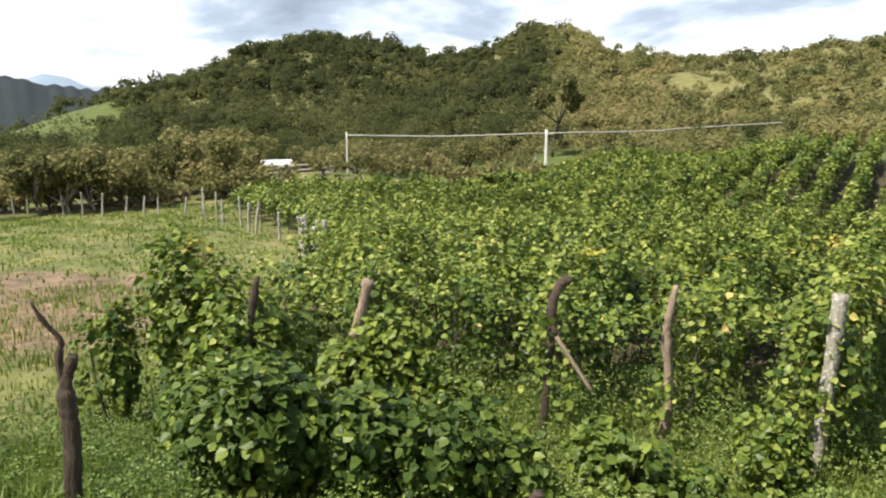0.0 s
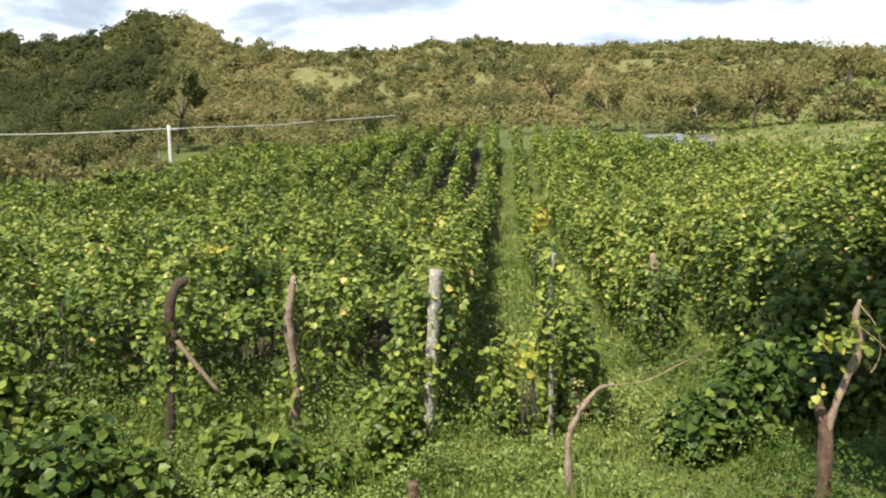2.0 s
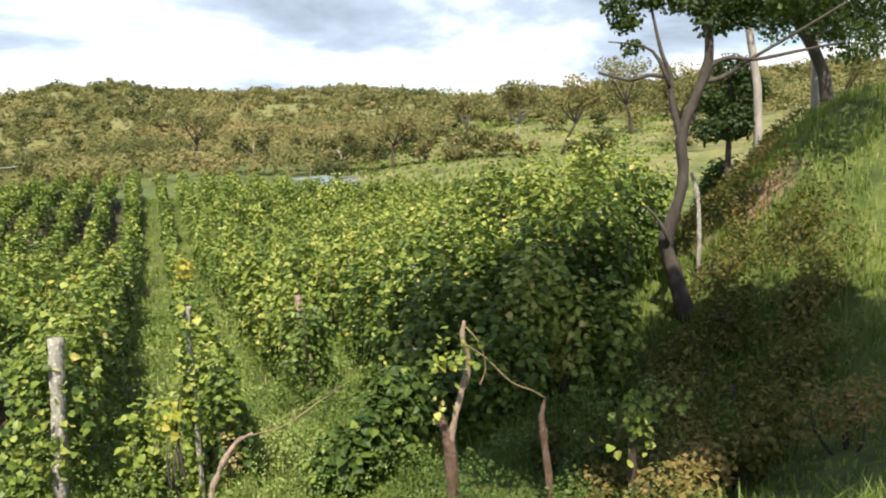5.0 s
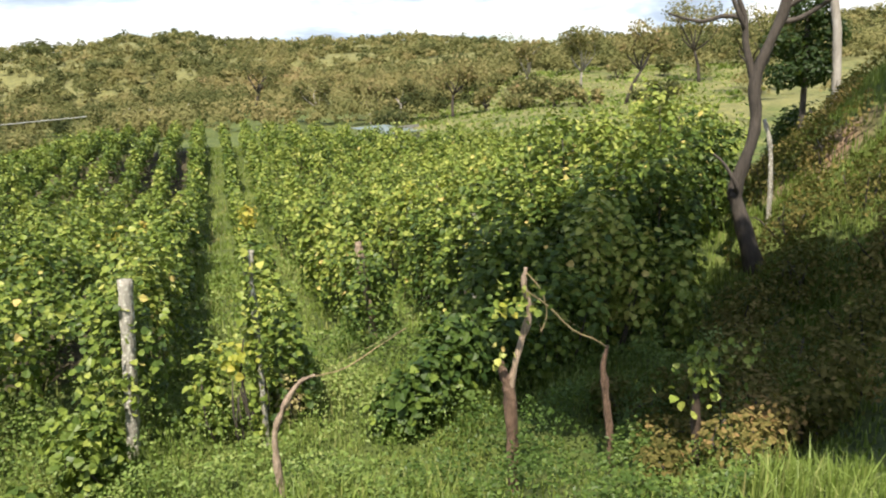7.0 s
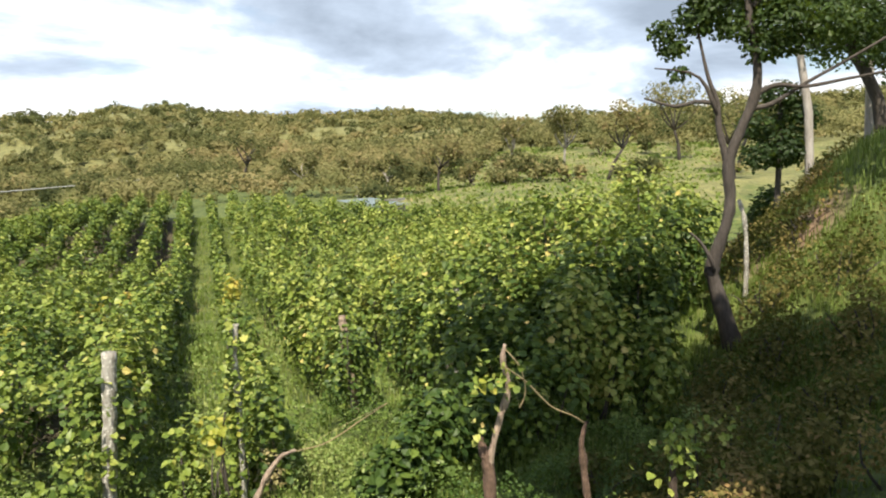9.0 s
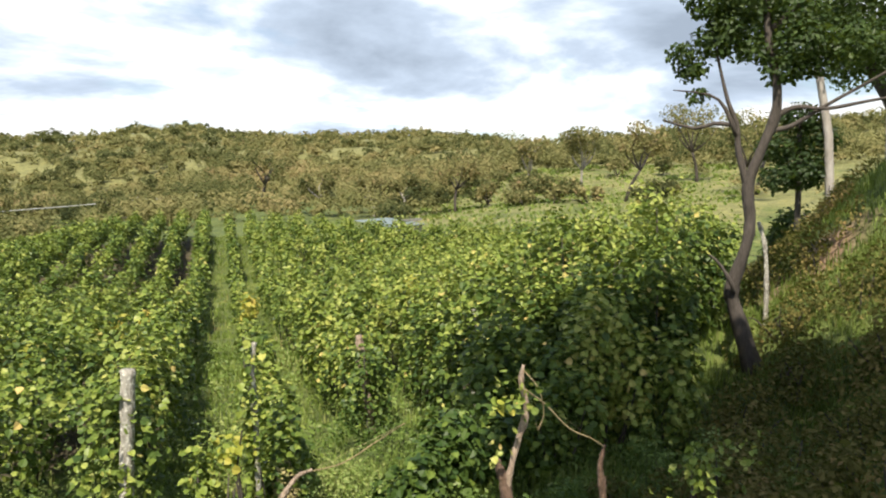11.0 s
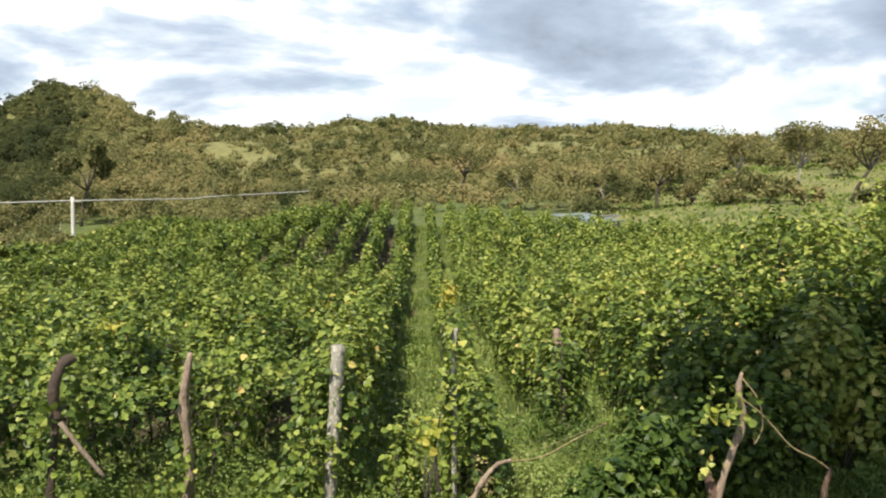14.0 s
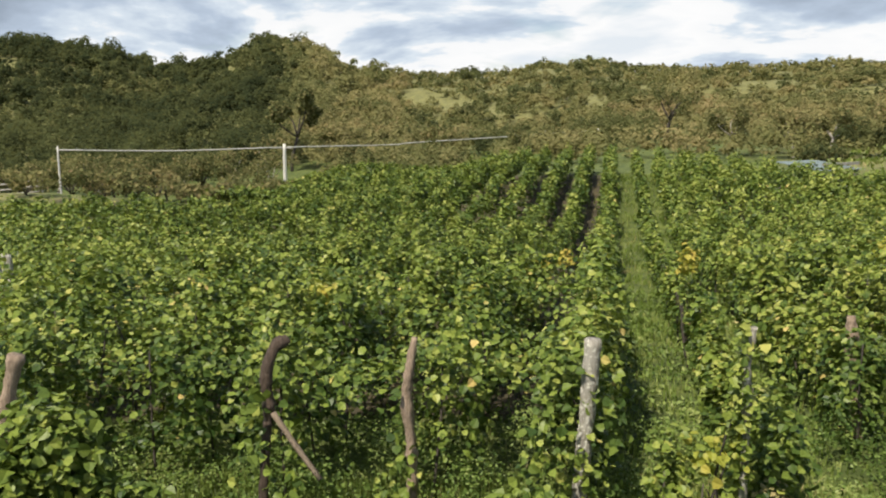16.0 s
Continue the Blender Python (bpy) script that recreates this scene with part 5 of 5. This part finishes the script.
wood_rng = np.random.RandomState(77)
# tint paints cloud shade over the dense left forest and the lit, drier right flank
woods("dark_woodland", 3100, -50, 1, 95, 318, wood_rng, lambda x, y: 0.19 + 0.12 * wave(x, y, 60, 51) + 0.42 * smooth(-10, -5.0, np.degrees(np.arctan2(x, y))), 0.085, 4.1, "forest on the steep hill, cloud shade and lit flank tinted in",
      lambda x, y, r, a: np.clip(1.15 - 0.75 * smooth(-9, 0, a) * smooth(130, 200, r), 0, 1) * (1 - 0.97 * smooth(-36.5, -38.5, a) * smooth(120, 150, r)))
woods("dry_woodland", 5900, -4, 69, 60, 318, wood_rng, lambda x, y: 0.52 + 0.13 * wave(x, y, 55, 52) + 0.16 * bump(np.degrees(np.arctan2(x, y)), 23, 8) * (1 - smooth(110, 170, np.hypot(x, y))), 0.10, 2.45, "olive and brown dry scrub forest on the hills",
      lambda x, y, r, a: np.clip(0.88 + 0.45 * wave(x, y, 30, 53) - 0.18 * smooth(130, 190, r) - 0.38 * bump(a, 1.5, 4.5) * smooth(120, 170, r), 0.25, 1) * (1 - 0.88 * smooth(32, 37, a) * (1 - smooth(72, 95, r))))


# ---------------------------------------------------------------- pole, cable, sheds
def utility_pole(x, y, top, label, radius=0.16, arm=True):
    g = float(land(x, y))
    root = new("utility_pole")
    root.location = (x, y, g)
    part("pole", mesh_data("pole", *tube([(0, 0, -0.5), (0, 0, (top - g) / 2), (0, 0, top - g + 0.25)], [radius * 1.2, radius, radius * 0.8], 10), CONCRETE, True), root)
    if arm:
        part("crossarm", mesh_data("crossarm", *tube([(-0.7, 0, top - g - 0.1), (0, 0, top - g - 0.1), (0.7, 0, top - g - 0.1)], [0.07] * 3, 6), PLANK, True), root)
    return tagged(root, label, "utility pole")


utility_pole(-9.35, 71.42, 0.06, "pale concrete utility pole beyond the field", 0.17)
utility_pole(-26.83, 66.86, -0.02, "short pale pole holding the cable's end", 0.085, False)
utility_pole(24.0, 92.4, 1.15, "slim pale pole half hidden in scrub", 0.14, False)
cable_path = [(-26.83, 66.86, -0.05), (-18.17, 69.44, -0.21), (-9.35, 71.42, 0.02), (0, 77.3, 0.02), (1.55, 78.2, 0.16), (9.3, 83.2, 0.48), (18.8, 89.1, 0.88), (24, 92.4, 1.15)]
tagged(part("overhead_cable", mesh_data("overhead_cable", *tube(cable_path, 0.06, 6, steps=5), CABLE, True)), "thick pale overhead cable sagging between poles", "cable")


def box(x0, x1, y0, y1, z0, z1):
    V = np.array([(x, y, z) for z in (z0, z1) for y in (y0, y1) for x in (x0, x1)], float)
    return V, np.array([(0, 2, 3, 1), (4, 5, 7, 6), (0, 1, 5, 4), (2, 6, 7, 3), (0, 4, 6, 2), (1, 3, 7, 5)])


def sheet_roof(w, d, z0, z1, waves=16):
    """A corrugated roof sheet, pitched from z0 in front to z1 behind, with thickness."""
    n = waves * 6 + 1
    xs = np.linspace(-w / 2, w / 2, n)
    rip = 0.03 * np.sin(np.linspace(0, waves * 2 * np.pi, n))
    rows = []
    for t in (0, -0.012):
        for y, z in ((-d / 2, z0), (d / 2, z1)):
            rows.append(np.stack([xs, np.full(n, y), z + rip + t], -1))
    V = np.concatenate(rows)
    F = []
    for k in range(n - 1):
        F += [(k, k + 1, n + k + 1, n + k), (2 * n + k, 3 * n + k, 3 * n + k + 1, 2 * n + k + 1), (k, 2 * n + k, 2 * n + k + 1, k + 1), (n + k, n + k + 1, 3 * n + k + 1, 3 * n + k)]
    return V, np.array(F)


def open_shed(x, y, turn, w, d, h, label, walls=True, sheet=None):
    g = float(land(x, y))
    sheet = sheet or SHEET
    root = new("shed")
    root.matrix_basis = pose(x, y, g, 0, 0, turn)
    part("roof", mesh_data("roof", *sheet_roof(w + 0.5, d + 0.5, h - 0.1, h + 0.2), sheet, False), root, "pale grey-blue corrugated roof sheet")
    for sx in (-1, 1):
        for sy in (-1, 1):
            part("post", mesh_data("post", *tube([(sx * w / 2, sy * d / 2, -0.2), (sx * w / 2, sy * d / 2, h * 0.5), (sx * w / 2, sy * d / 2, h - 0.12)], [0.08] * 3, 8), PLANK, True), root)
    if walls:
        for k in range(6):
            z = 0.15 + k * 0.28
            part("rail", mesh_data("rail", *box(-w / 2 - 0.03, w / 2 + 0.03, -d / 2 - 0.07, -d / 2 - 0.03, z, z + 0.16), PLANK), root)
    return tagged(root, label, "shed")


open_shed(21.7, 39.9, 28, 3.0, 2.2, 1.44, "low shed with a pale corrugated roof among vines")
open_shed(-27.2, 53.6, 28, 1.9, 2.2, 1.75, "small grey cattle shed with rail walls", sheet=PALE_SHEET)


def rail_fence(a, b, n, h, rng):
    """The pen of weathered rails beside the shed."""
    root = new("rail_fence")
    g = float(land(*a))
    root.location = (a[0], a[1], g)
    for k in range(n + 1):
        x, y = (b[0] - a[0]) * k / n, (b[1] - a[1]) * k / n
        z = float(land(a[0] + x, a[1] + y)) - g
        part("post", mesh_data("post", *tube([(x, y, z - 0.2), (x, y, z + h * 0.5), (x, y, z + h)], [0.09] * 3, 6), PLANK, True), root)
    z1 = float(land(*b)) - g
    for k in range(4):
        z = 0.25 + k * (h - 0.35) / 3
        part("rail", mesh_data("rail", *tube([(0, -0.1, z), ((b[0] - a[0]) / 2, (b[1] - a[1]) / 2 - 0.1, z + z1 / 2), (b[0] - a[0], b[1] - a[1] - 0.1, z + z1)], [0.07] * 3, 6, 0.05, rng), PLANK, True), root)
    return tagged(root, "weathered grey rail fence of the cattle pen", "fence")


rail_fence((-28.3, 52.0), (-22.5, 53.5), 4, 1.4, stick_rng)


# the dark ridge beyond the valley, with bluish haze mixed into its colour
def far_ridge():
    n = 420
    az = np.radians(np.linspace(-80, -30, n))
    deg = np.degrees(az)
    top = 0.7 + 0.8 * smooth(-36.5, -44, deg) + 0.05 * wave(deg, deg * 0, 3.0, 63)
    r = np.array([900, 1000, 1100, 1300])
    V = []
    for rr, f in zip(r, (-1.4, 0.35, 1.0, 0.0)):
        z = 3.1 + rr * np.tan(np.radians(np.where(f < 0, -9.0, -5.0 + (top + 5.0) * abs(f))))
        z = z + 2.2 * wave(deg, deg * 0 + rr, 1.1, 64) + 3 * wave(deg, deg * 0 + rr, 5, 65)
        V.append(np.stack([rr * np.sin(az), rr * np.cos(az), z], -1))
    F = np.array([(k * n + j, k * n + j + 1, (k + 1) * n + j + 1, (k + 1) * n + j) for k in range(3) for j in range(n - 1)])
    tagged(part("backdrop_ridge", mesh_data("backdrop_ridge", np.concatenate(V), F[:, ::-1], HAZED_RIDGE, True)), "dark forested ridge with blue haze put into its colour", "hill", kind="structure")


far_ridge()


# the mountain far behind the valley, its blue haze painted into the base colour
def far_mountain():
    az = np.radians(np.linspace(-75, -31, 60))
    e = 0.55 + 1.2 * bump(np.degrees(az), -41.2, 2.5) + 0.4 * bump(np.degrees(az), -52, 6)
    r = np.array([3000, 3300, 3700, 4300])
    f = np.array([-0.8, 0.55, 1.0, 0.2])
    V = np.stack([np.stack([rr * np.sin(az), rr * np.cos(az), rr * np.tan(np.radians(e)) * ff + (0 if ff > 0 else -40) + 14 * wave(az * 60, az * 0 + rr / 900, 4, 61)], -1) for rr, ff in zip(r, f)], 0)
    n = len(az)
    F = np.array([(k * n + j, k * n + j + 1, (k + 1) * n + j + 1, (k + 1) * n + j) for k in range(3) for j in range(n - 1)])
    tagged(part("backdrop_mountain", mesh_data("backdrop_mountain", V.reshape(-1, 3), F[:, ::-1], HAZE_BLUE, True)), "skyline mountain with blue haze painted into its colour", "mountain", kind="structure")


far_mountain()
